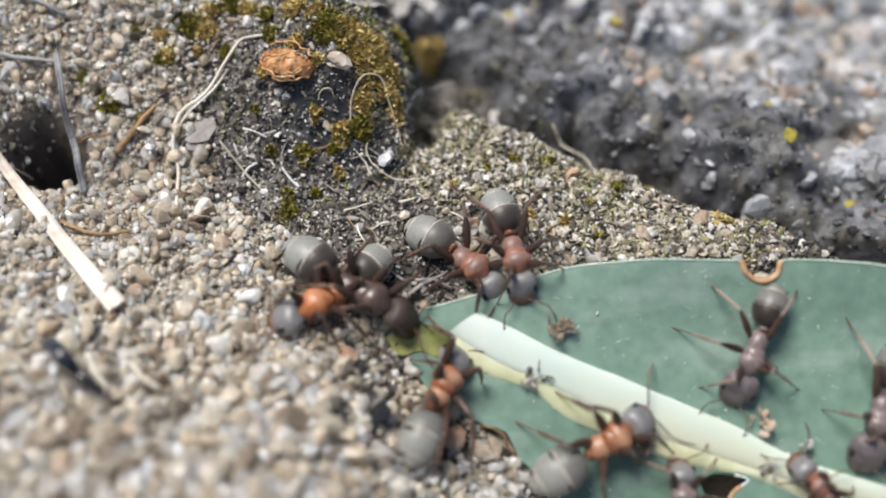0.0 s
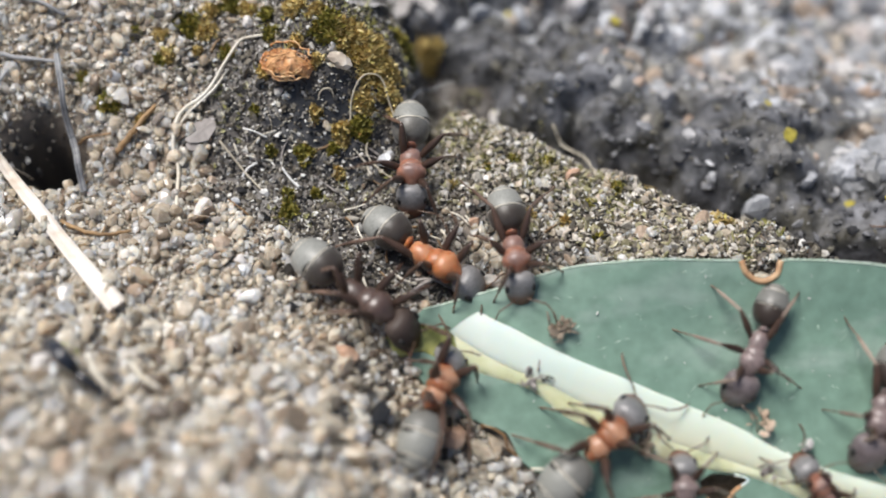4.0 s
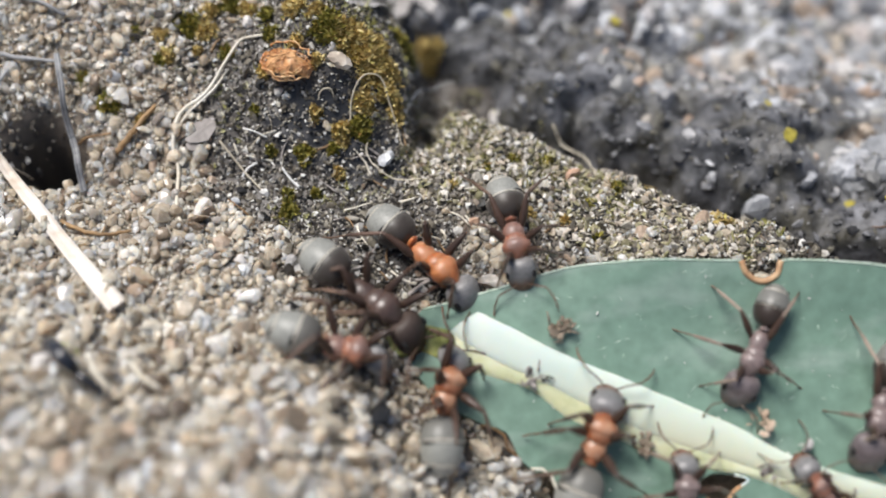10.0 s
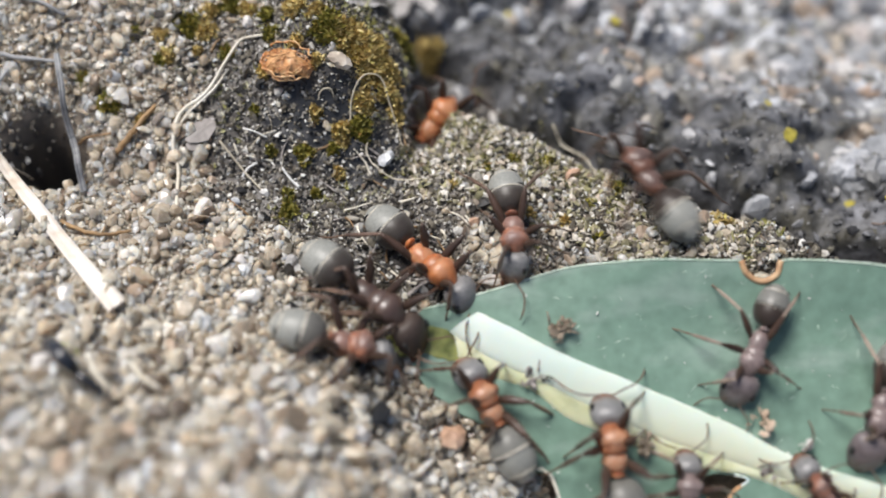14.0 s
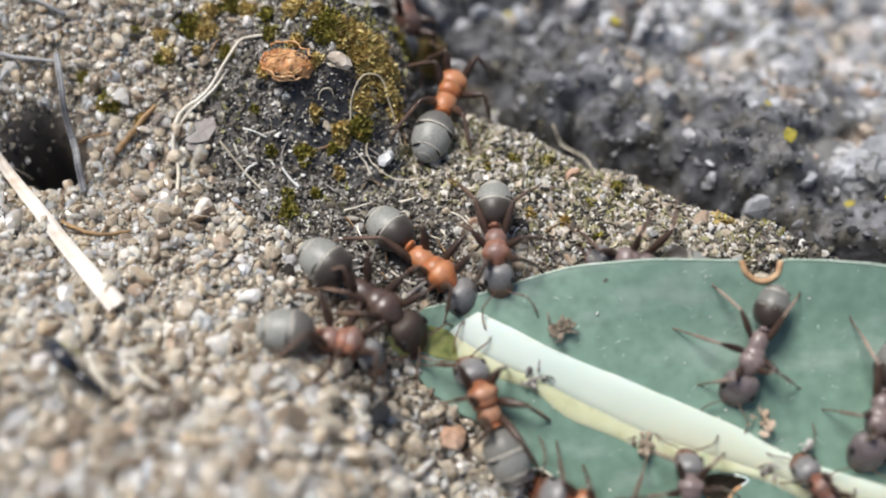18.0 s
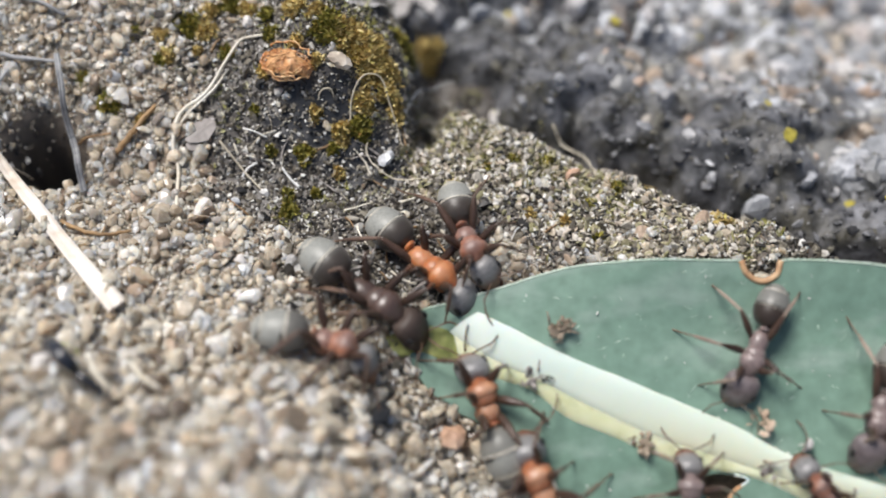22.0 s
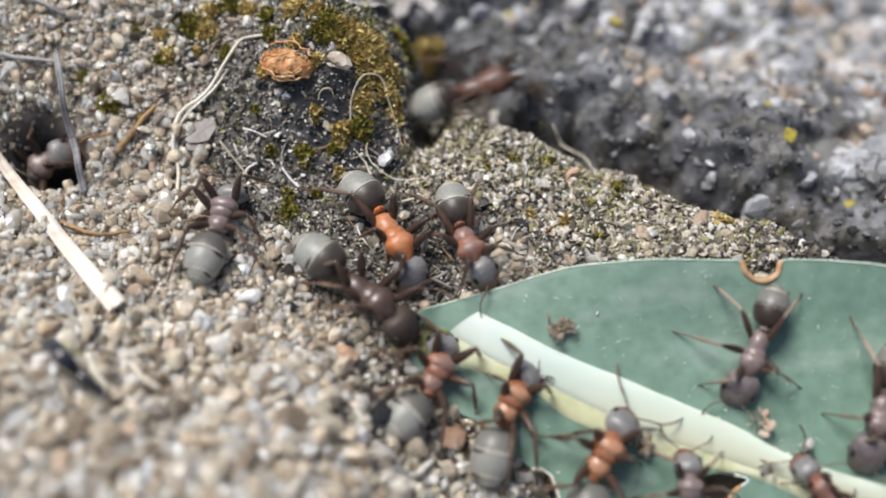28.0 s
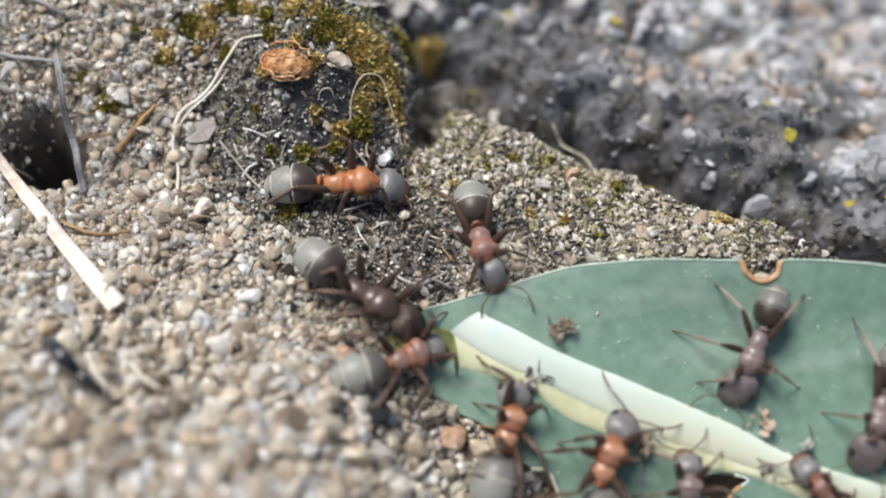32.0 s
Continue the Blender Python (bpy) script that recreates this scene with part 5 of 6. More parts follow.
def make_ant(look_kind, size, long, label, seed, pale_legs=False, feet=None, head_size=1.07, head_kind="slate", front_dark=0.85, pitch=-48):
    rng = random.Random(seed)
    body = tagged(new("ant"), label, "ant", "ants at the leaf")
    thorax_m, s = THORAX[look_kind], size

    def sc(vf):
        return [(x * s, y * s, z * s) for x, y, z in vf[0]], vf[1]

    def st(vf):
        return [(x, y * long, z) for x, y, z in vf[0]], vf[1]
    # trunk: a broad front hump, a small middle hump and a lower box-shaped hind part
    # sky sheen is painted as a second colour on top of each hump
    shaded(add("thorax", *sc(st(loft([(-1.04, 0.86, 0, 0, 0), (-1.02, 0.86, 0.13, 0.12, 0.16), (-0.95, 0.86, 0.26, 0.24, 0.28), (-0.84, 0.88, 0.35, 0.32, 0.38), (-0.66, 0.91, 0.41, 0.36, 0.46), (-0.46, 0.94, 0.42, 0.35, 0.50), (-0.28, 0.96, 0.39, 0.29, 0.48), (-0.14, 0.98, 0.36, 0.25, 0.44), (0.05, 1.0, 0.33, 0.23, 0.40), (0.08, 1.0, 0, 0, 0)]))), thorax_m, body), lambda x, y, z: 0.85 * float(step(0.95, 1.2, z / s)))
    shaded(add("mesonotum", *sc(st(loft(rounded(-0.36, 0.44, 1.03, 1.12, 0.47, 0.37)))), thorax_m, body), lambda x, y, z: 0.35 * float(step(1.3, 1.48, z / s)))
    shaded(add("pronotum", *sc(st(loft([(-0.02, 1.05, 0, 0, 0), (0.0, 1.05, 0.26, 0.26, 0.26), (0.10, 1.08, 0.46, 0.38, 0.36), (0.25, 1.10, 0.56, 0.44, 0.42), (0.42, 1.11, 0.58, 0.45, 0.44), (0.60, 1.09, 0.52, 0.40, 0.40), (0.76, 1.05, 0.40, 0.31, 0.33), (0.90, 1.02, 0.27, 0.20, 0.23), (1.0, 1.0, 0.16, 0.13, 0.15), (1.05, 1.0, 0, 0, 0)]))), thorax_m, body), lambda x, y, z: float(step(1.30, 1.52, z / s + 0.06 * math.sin(9 * x / s) - 0.10 * abs(x / s))))
    add("petiole", *sc(loft([(-1.16 * long, 1.02, 0, 0, 0), (-1.14 * long, 1.02, 0.20, 0.30, 0.28), (-1.07 * long, 1.02, 0.27, 0.37, 0.32), (-1.0 * long, 1.0, 0.21, 0.28, 0.26), (-0.97 * long, 0.98, 0, 0, 0)])), thorax_m, body, "upright waist scale")
    # gaster: velvety plates, darker towards the waist by own colour and painted-in shade
    plates = gaster_rings()
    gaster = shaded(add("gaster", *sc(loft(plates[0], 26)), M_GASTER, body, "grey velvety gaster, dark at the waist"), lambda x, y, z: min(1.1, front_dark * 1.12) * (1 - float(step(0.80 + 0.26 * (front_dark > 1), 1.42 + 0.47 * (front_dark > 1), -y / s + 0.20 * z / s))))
    for i, p in enumerate(plates[1:]):
        seg = add("segment", *sc(loft(p, 26)), M_GASTER, gaster)
        if front_dark > 1:
            shaded(seg, lambda x, y, z: 0.45)
        y, zc, rx, up, dn = p[1]
        rim = plates[i][-2]
        arc = np.linspace(-0.15, math.pi + 0.15, 26)
        ring = [(1.0 * rim[2] * math.cos(q), rim[0] + 0.005, rim[1] + 1.0 * (rim[3] if math.sin(q) > 0 else rim[4]) * math.sin(q)) for q in arc]
        add("pale_band", *sc(tube(ring, [((0.036, 0.026, 0.014) if front_dark <= 1 else (0.012, 0.040, 0.010))[i] * (0.2 + 0.8 * max(0, math.sin(q)) ** 0.7) for q in arc], 6)), M_GEDGE, gaster, "thin pale segment edge")
        if front_dark > 1 and i == 0:
            arc = np.linspace(0.05, math.pi - 0.05, 22)
            ring = [(1.0 * rx * math.cos(q), y - 0.06, zc + 1.0 * up * math.sin(q)) for q in arc]
            add("dark_band", *sc(tube(ring, 0.03, 6)), M_EYE, gaster, "dark gap between segments")
        elif i < 2:
            for side in (-1, 1):
                arc = np.linspace(0.12, 0.95, 9)
                ring = [(side * 1.003 * rx * math.cos(q), y - 0.07, zc + 1.003 * up * math.sin(q)) for q in arc]
                add("dark_band", *sc(tube(ring, [(0.075, 0.04)[i] * math.sin(math.pi * (k + 0.3) / 8.8) + 0.004 for k in range(9)], 6)), M_EYE, gaster, "dark gap between segments")
    g_at = Matrix.Translation((0, -1.08 * long * s * MM, 1.00 * s * MM))
    gaster.matrix_basis = g_at @ pose(0, 0, 0, 4)
    # head: broad behind, narrowing to the jaws, brown in front
    hs = s * head_size
    head_m = M_HEAD[head_kind]

    def hc(vf):
        return [(x * hs, y * 1.08 * hs, z * hs) for x, y, z in vf[0]], vf[1]
    rings = [(0.02, 0.0, 0, 0, 0), (0.0, 0.0, 0.20, 0.16, 0.16), (0.01, 0.0, 0.34, 0.25, 0.24), (0.07, 0.01, 0.45, 0.32, 0.28), (0.18, 0.02, 0.525, 0.38, 0.31), (0.34, 0.03, 0.56, 0.40, 0.33), (0.52, 0.02, 0.565, 0.39, 0.34), (0.70, 0.01, 0.54, 0.36, 0.33), (0.86, 0.0, 0.48, 0.32, 0.30), (1.0, -0.02, 0.41, 0.27, 0.26), (1.12, -0.04, 0.34, 0.21, 0.21), (1.20, -0.06, 0.26, 0.13, 0.15), (1.24, -0.06, 0.15, 0.07, 0.09), (1.25, -0.06, 0, 0, 0)]
    head = shaded(add("head", *hc(loft(rings, 24)), head_m, body, {"slate": "slate-grey head with a brown face", "dark": "dark brown head", "dull": "purplish grey head"}[head_kind]), lambda x, y, z: float(step(0.62, 0.92, y / hs - 0.12 * z / hs + 0.1 * abs(x) / hs)))
    h_at = Matrix.Translation((0, 0.98 * long * s * MM, 1.08 * s * MM))
    head.matrix_basis = h_at @ pose(0, 0, 0, pitch)
    add("clypeus", *hc(loft(rounded(0.86, 1.27, 0.13, 0.0, 0.24, 0.12))), M_MAND, head, "reddish brown face plate")
    for side in (-1, 1):
        add("eye", *hc(ovoid(side * 0.47, 0.50, 0.20, 0.085, 0.15, 0.13, 12, 8)), M_EYE, head)
        add("mandible", *hc(tube([(side * 0.24, 1.10, -0.07), (side * 0.27, 1.24, -0.09), (side * 0.22, 1.40, -0.11), (side * 0.10, 1.53, -0.12), (side * 0.01, 1.58, -0.12)], [0.12, 0.135, 0.125, 0.085, 0.02], 9, 0.55)), M_MAND, head)
        o = Vector((side * 0.17, 0.92, 0.26)) * hs * MM
        line = [(0, 0, 0), (side * 0.08, 0.05, 0.08), (side * 0.34, 0.20, 0.20), (side * 0.64, 0.34, 0.27), (side * 0.71, 0.39, 0.26), (side * 0.78, 0.48, 0.22), (side * 0.92, 0.72, 0.08), (side * 1.00, 0.98, -0.08), (side * 1.02, 1.22, -0.24)]
        add("antenna", *sc(tube(line, [0.045, 0.027, 0.029, 0.036, 0.030, 0.028, 0.034, 0.037, 0.020], 8)), M_TARSUS, head, m=Matrix.Translation(o) @ pose(0, 0, 0, 38, 0, -side * rng.uniform(-12, 22)))
    legs = []
    legm = M_LEGPALE if pale_legs else M_TIBIA
    rest_feet = [(1.65, 1.75), (2.25, -0.25), (2.05, -2.55)]
    for k, cy in enumerate((0.62, 0.05, -0.50)):
        for side in (-1, 1):
            c = Vector((side * 0.28, cy * long, 0.82))
            given = feet.get((k, side)) if feet else None
            fx, fy = given or (side * rest_feet[k][0] + rng.uniform(-0.25, 0.25), rest_feet[k][1] + rng.uniform(-0.35, 0.35))
            Fp = Vector((fx, fy, 0.06)) - c
            reach = math.hypot(Fp.x, Fp.y)
            K = Vector((Fp.x * 0.40, Fp.y * 0.40, max(0.25, 1.22 - 0.16 * reach) + (0.1, 0.0, 0.16)[k]))
            if not given:
                K += Vector((side * rng.uniform(0, 0.2), rng.uniform(-0.2, 0.2), rng.uniform(-0.1, 0.15)))
            bend = side * (24, 14, -22)[k] if reach < 2.6 else side * (8, 5, -8)[k]
            K.rotate(Matrix.Rotation(radians(bend), 3, "Z"))
            Ak = K.lerp(Fp, 0.60) + Vector((0, 0, 0.05))
            add("coxa", *sc(ovoid(side * 0.25, cy * long, 0.76, 0.18, 0.21, 0.27, 12, 8)), thorax_m, body)
            bow = Vector((0, 0, 0.07))
            lg = add("leg", *sc(tube([(0, 0, -0.08), K * 0.08, K * 0.14, K * 0.30 + bow * 0.7, K * 0.52 + bow, K * 0.78 + bow * 0.6, K * 0.94 + bow * 0.2, K], [0.10, 0.115, 0.10, 0.155, 0.165, 0.125, 0.085, 0.07], 10)), M_LEG, body)
            add("tibia", *sc(tube([K + Vector((0, 0, 0.02)), K.lerp(Ak, 0.08), K.lerp(Ak, 0.3), K.lerp(Ak, 0.65), K.lerp(Ak, 0.93), Ak], [0.055, 0.062, 0.078, 0.086, 0.066, 0.045], 9)), legm, lg)
            # the foot: a long first joint and four short ones, then the claw
            D = Fp - Ak
            line, radii = [Ak], [0.034]
            for u in (0.42, 0.58, 0.72, 0.86, 1.0):
                p = Ak + D * u - Vector((0, 0, 0.10 * math.sin(math.pi * u)))
                line += [p - D * 0.025, p]
                radii += [0.040, 0.026]
            line.append(Fp + Vector((D.x * 0.12, D.y * 0.12, -0.03)))
            radii.append(0.012)
            add("tarsus", *sc(tube(line, radii, 6)), M_TARSUS, lg)
            lg.matrix_basis = Matrix.Translation(c * s * MM)
            legs.append((lg, c * s, side, k, 0.0 if given else rng.uniform(-9, 9)))
    return {"body": body, "gaster": (gaster, g_at), "head": (head, h_at), "antennae": [o for o in head.children if o.name.startswith("antenna")], "legs": legs, "size": s, "seed": seed, "pitch": pitch}


def smooth_normal(x, y, on_leaf):
    if on_leaf:
        f, e = leaf_z, 1.0
    else:
        f, e = (lambda a, b: broad(a, b) + 1.3 * blob(a, b, -3.6, 7.2, 3.2, 3.0) + np.where(rock_edge(a, b) > 0.3, np.clip(rock_edge(a, b), 0, 4) * 0.5, 0)), 1.6
    gx, gy = float(f(x + e, y) - f(x - e, y)) / (2 * e), float(f(x, y + e) - f(x, y - e)) / (2 * e)
    return Vector((-gx, -gy, 1)).normalized()


def foothold(x, y, on_leaf):
    """The mean height of what an ant stands on."""
    if on_leaf:
        return float(leaf_z(x, y))
    ring = [(x + 1.2 * math.cos(a), y + 1.2 * math.sin(a)) for a in np.linspace(0, 5.24, 6)] + [(x, y)]
    z = [max(float(ground_z(a, b, 0.0)), float(rock_z(a, b, 0.0)) if float(rock_edge(a, b)) > 0 else -9) for a, b in ring]
    return sum(z) / len(z)


def move_ant(a, rows, on_leaf=False):
    """rows: seconds, x, y, heading, bend of the gaster, bend of the head, pitch, extra height (mm and degrees)."""
    body, s = a["body"], a["size"]
    poses = []
    for t, x, y, head, gb, hb, pitch, dz in rows:
        up = smooth_normal(x, y, on_leaf)
        q = Vector((0, 0, 1)).rotation_difference(up).to_matrix().to_4x4()
        poses.append((t, Matrix.Translation(Vector((x, y, foothold(x, y, on_leaf) + dz)) * MM) @ q @ pose(0, 0, 0, 0, 0, head) @ pose(0, 0, 0, pitch)))
    walk(body, poses)
    go, ga = a["gaster"]
    ho, ha = a["head"]
    walk(go, [(r[0], ga @ pose(0, 0, 0, 0, 0, r[4]) @ pose(0, 0, 0, 4)) for r in rows])
    walk(ho, [(r[0], ha @ pose(0, 0, 0, 0, 0, r[5]) @ pose(0, 0, 0, a["pitch"])) for r in rows])
    # distance walked, for the gait
    ts = np.array([r[0] for r in rows])
    turn = np.radians(np.array([r[3] for r in rows]))
    seg = np.hypot(np.diff([r[1] for r in rows]), np.diff([r[2] for r in rows])) + 0.8 * np.abs(np.diff(turn))
    dist = np.concatenate([[0], np.cumsum(seg)])
    times = [0.0]
    for i in range(len(ts) - 1):
        speed = seg[i] / (ts[i + 1] - ts[i])
        gap = 0.1 if speed > 1.2 else 0.4 if speed > 0.25 else 2.0
        k = max(1, int(round((ts[i + 1] - ts[i]) / gap)))
        times += [float(ts[i] + (ts[i + 1] - ts[i]) * (j + 1) / k) for j in range(k)]
    seed = a["seed"]
    for lg, c, side, k, rest in a["legs"]:
        rws = []
        for t in times:
            d = float(np.interp(t, ts, dist))
            i = min(max(int(np.searchsorted(ts, t)) - 1, 0), len(seg) - 1)
            sp = seg[i] / max(ts[i + 1] - ts[i], 1e-6)
            ph = 2 * math.pi * d / (2.6 * s) + (math.pi if (k + (side > 0)) % 2 else 0)
            amp = 17 if sp > 1.2 else 7 if sp > 0.25 else 2
            yaw = rest + amp * math.sin(ph) + 2 * math.sin(1.7 * t + seed + k * 2 + side)
            lift = 0.5 * amp * max(0, math.cos(ph))
            rws.append((t, Matrix.Translation(c * MM) @ pose(0, 0, 0, 0, -side * lift, side * yaw)))
        walk(lg, rws)
    for j, an in enumerate(a["antennae"]):
        side, base = (-1, 1)[j], an.matrix_basis.copy()
        walk(an, [(t, base @ pose(0, 0, 0, 9 * math.sin(2.9 * t + seed + 2 * j) + 5 * math.sin(1.3 * t), 0, 14 * math.sin(2.1 * t + 1.7 * seed + j))) for t in np.arange(0, 32.01, 0.4)])


def motions():
    a = make_ant("dark", 1.00, 1.08, "dark brown ant with a grey gaster biting the leaf tip", 1, head_size=1.2, head_kind="dark", feet={(1, 1): (0.75, -2.28), (2, 1): (0.84, -2.71), (0, 1): (1.29, -1.32), (0, -1): (-2.55, 1.13), (1, -1): (-2.48, 0.07), (2, -1): (-1.77, -1.41)})
    move_ant(a, [
        (0, -2.84, -2.21, -120, -6, 17, 0, 0.3), (1, -2.91, -2.22, -121, -7, 18, 0, 0.3), (2, -2.88, -2.18, -122, -5, 11, 0, 0.3), (3, -2.84, -2.49, -124, -8, 15, 0, 0.3),
        (6, -2.51, -2.49, -124, -2, 3, 0, 0.3), (9, -2.5, -2.46, -126, -3, 5, 0, 0.3), (13, -2.37, -2.47, -127, 0, 1, 0, 0.3), (17, -2.44, -2.45, -127, -1, 3, 0, 0.3),
        (20, -2.44, -2.41, -124, -4, 8, 0, 0.3), (25, -2.49, -2.38, -124, -6, 13, 0, 0.3), (28, -2.65, -2.29, -128, -1, 2, 0, 0.3), (29, -2.64, -2.24, -125, -7, 14, 0, 0.3),
        (30, -2.62, -2.29, -125, -9, 18, 0, 0.3), (31, -2.64, -2.34, -123, -12, 27, 0, 0.3), (32, -2.59, -2.38, -121, -9, 17, 0, 0.3),
    ], False)
    a = make_ant("orange", 0.96, 1.08, "bright orange-red ant with a grey gaster at the leaf tip", 2, head_size=1.22, feet={(2, 1): (1.74, -3.98), (2, -1): (-1.41, -1.6), (0, 1): (1.25, 1.74), (0, -1): (-1.91, 0.42), (1, 1): (1.31, -0.81)})
    move_ant(a, [
        (0, -4.09, -2.55, -231, 15, -37, 0, 0), (1, -4.09, -2.51, -232, 17, -42, 0, 0), (1.3, -3.21, -2.5, -194, -8, 19, 0, 0), (1.5, -1.06, -1.54, -137, -13, 19, 0, 0),
        (1.75, -1.39, -0.59, -127, -10, 15, 0, 0), (2, -1.89, 0.13, -115, -13, 15, 0, 0), (2.5, -0.98, -0.33, -119, -8, 11, 0, 0), (3, -0.38, -0.58, -121, -9, 10, 0, 0),
        (6, -0.35, -0.73, -126, -3, 4, 0, 0), (8, -0.34, -0.73, -126, -3, 4, 0, 0), (9, -0.24, -0.81, -134, 3, -4, 0, 0), (11, -0.48, -0.77, -132, -1, 2, 0, 0),
        (14, -0.45, -0.85, -133, -1, 2, 0, 0), (17, -0.44, -0.93, -133, -3, 4, 0, 0), (25, -0.46, -0.95, -132, -3, 4, 0, 0), (25.5, -0.46, -0.95, -132, -3, 4, 0, 0),
        (27.5, -1.84, 0, -151, 1, -2, 0, 0), (28, -1.84, 0.15, -150, 9, -14, 0, 0), (29, -2.08, 0.35, -153, 8, -21, 0, 0), (29.5, -2.41, 0.58, -137, 2, -3, 0, 0),
        (30, -2.79, 1.12, -116, 2, -3, 0, 0), (31, -3.29, 2.3, -84, -4, 6, 0, 0), (32, -3.32, 2.52, -90, 3, -6, 0, 0),
    ], False)
    a = make_ant("red", 0.95, 0.80, "reddish brown ant with a grey gaster roaming the sand", 3, front_dark=0.55)
    move_ant(a, [
        (0, 0.98, -0.73, -132, 7, -11, 0, 0), (1, 0.98, -0.73, -132, 7, -11, 0, 0), (1.5, 0.58, -0.56, -136, 6, -10, 0, 0), (2, -0.75, 1.51, -156, -1, 2, 0, 0),
        (2.5, -0.84, 2.33, -157, -1, 2, 0, 0), (3, -0.66, 2.75, -163, -2, 4, 0, 0), (3.5, -0.77, 3.18, -162, -2, 4, 0, 0), (4.5, -1.69, 3.14, -209, 1, -1, 0, 0),
        (5.5, -2.45, 2.98, -246, 9, -9, 0, 0), (6, -5.37, 1.22, -223, -5, 9, 0, 0), (6.5, -5.58, 1.51, -220, 6, -22, 0, 0), (7, -7.01, -1.92, -159, -18, 26, 0, 0),
        (7.5, -6.31, -2.83, -157, -6, 7, 0, 0), (8, -5.93, -2.5, -139, -8, 17, 0, 0), (8.5, -6.03, -2.52, -138, -5, 8, 0, 0), (9, -4.12, -6.18, -140, -9, 14, 0, 0),
        (9.5, -4.11, -4.4, -96, -13, 14, 0, 0), (10, -3.41, -4.46, -99, -6, 13, 0, 0), (11, -3.37, -4.34, -98, -5, 10, 0, 0), (13, -3.3, -4.14, -94, -5, 8, 0, 0),
        (14, -3.24, -4.19, -97, -4, 7, 0, 0), (17, -3.53, -4.14, -98, 4, -8, 0, 0), (20, -3.62, -4.23, -102, 11, -23, 0, 0), (23, -3.8, -4.34, -104, 8, -15, 0, 0),
        (25.5, -3.76, -4.4, -95, 3, -6, 0, 0), (26.5, -2.16, -5.31, -39, 0, 0, 0, 0), (27.5, -0.58, -4.57, -19, 1, -2, 0, 0), (28, -0.52, -4.43, -21, -20, 24, 0, 0),
        (29, -0.74, -4.43, -23, -11, 25, 0, 0), (29.5, -1.12, -4.27, -38, 3, -6, 0, 0), (30, -1.32, -4.01, -57, -5, 14, 0, 0), (31, -1.42, -4.06, -59, -6, 13, 0, 0),
        (32, -1.44, -4.07, -61, -9, 20, 0, 0),
    ], False)
    a = make_ant("red", 0.90, 0.80, "pinkish red-brown ant with banded gaster at the leaf edge", 4, feet={(2, 1): (1.61, -3.87), (2, -1): (-1.99, -3.02), (1, -1): (-2.22, -0.51), (1, 1): (1.49, -1.53), (0, -1): (-1.98, 0.81), (0, 1): (1.16, 1.62)})
    move_ant(a, [
        (0, 2.52, -0.66, -167, 6, -9, 0, 0.5), (1, 2.52, -0.66, -167, 6, -9, 0, 0.5), (2, 2.54, -0.65, -170, 2, -3, 0, 0.5), (6, 2.5, -0.64, -172, 2, -3, 0, 0.5),
        (8, 2.48, -0.64, -172, 3, -6, 0, 0.5), (9, 2.63, -0.2, -165, 5, -9, 0, 0.5), (10, 2.61, -0.19, -171, 4, -6, 0, 0.5), (11, 2.33, -0.41, -178, -1, 1, 0, 0.5),
        (13, 2.43, -0.37, -177, -1, 1, 0, 0.5), (14, 2.58, 0.03, -177, 6, -22, 0, 0.5), (14.5, 2.23, 0.18, -204, 1, -4, 0, 0.5), (16.5, 1.95, -0.39, -177, -6, 8, 0, 0.5),
        (17, 1.95, -0.4, -177, -6, 8, 0, 0.5), (18, 1.92, -0.42, -178, -2, 3, 0, 0.5), (19, 1.56, -0.39, -173, -8, 12, 0, 0.5), (20, 1.04, -0.32, -160, -11, 17, 0, 0.5),
        (25, 0.95, -0.3, -156, -14, 21, 0, 0.5), (28, 0.9, -0.32, -157, -12, 17, 0, 0.5), (30, 1.07, -0.33, -162, -13, 19, 0, 0.5), (31, 1.31, -0.34, -168, -11, 19, 0, 0.5),
        (32, 1.43, -0.34, -166, -6, 11, 0, 0.5),
    ], False)
    a = make_ant("rust", 0.98, 0.80, "orange-brown ant with a grey gaster at the leaf margin", 5, front_dark=0.35, feet={(2, 1): (1.25, -3.3), (1, 1): (2.3, -1.99), (1, -1): (-1.23, 0.65), (2, -1): (-1.07, -1.39), (0, 1): (1.52, 0.95)})
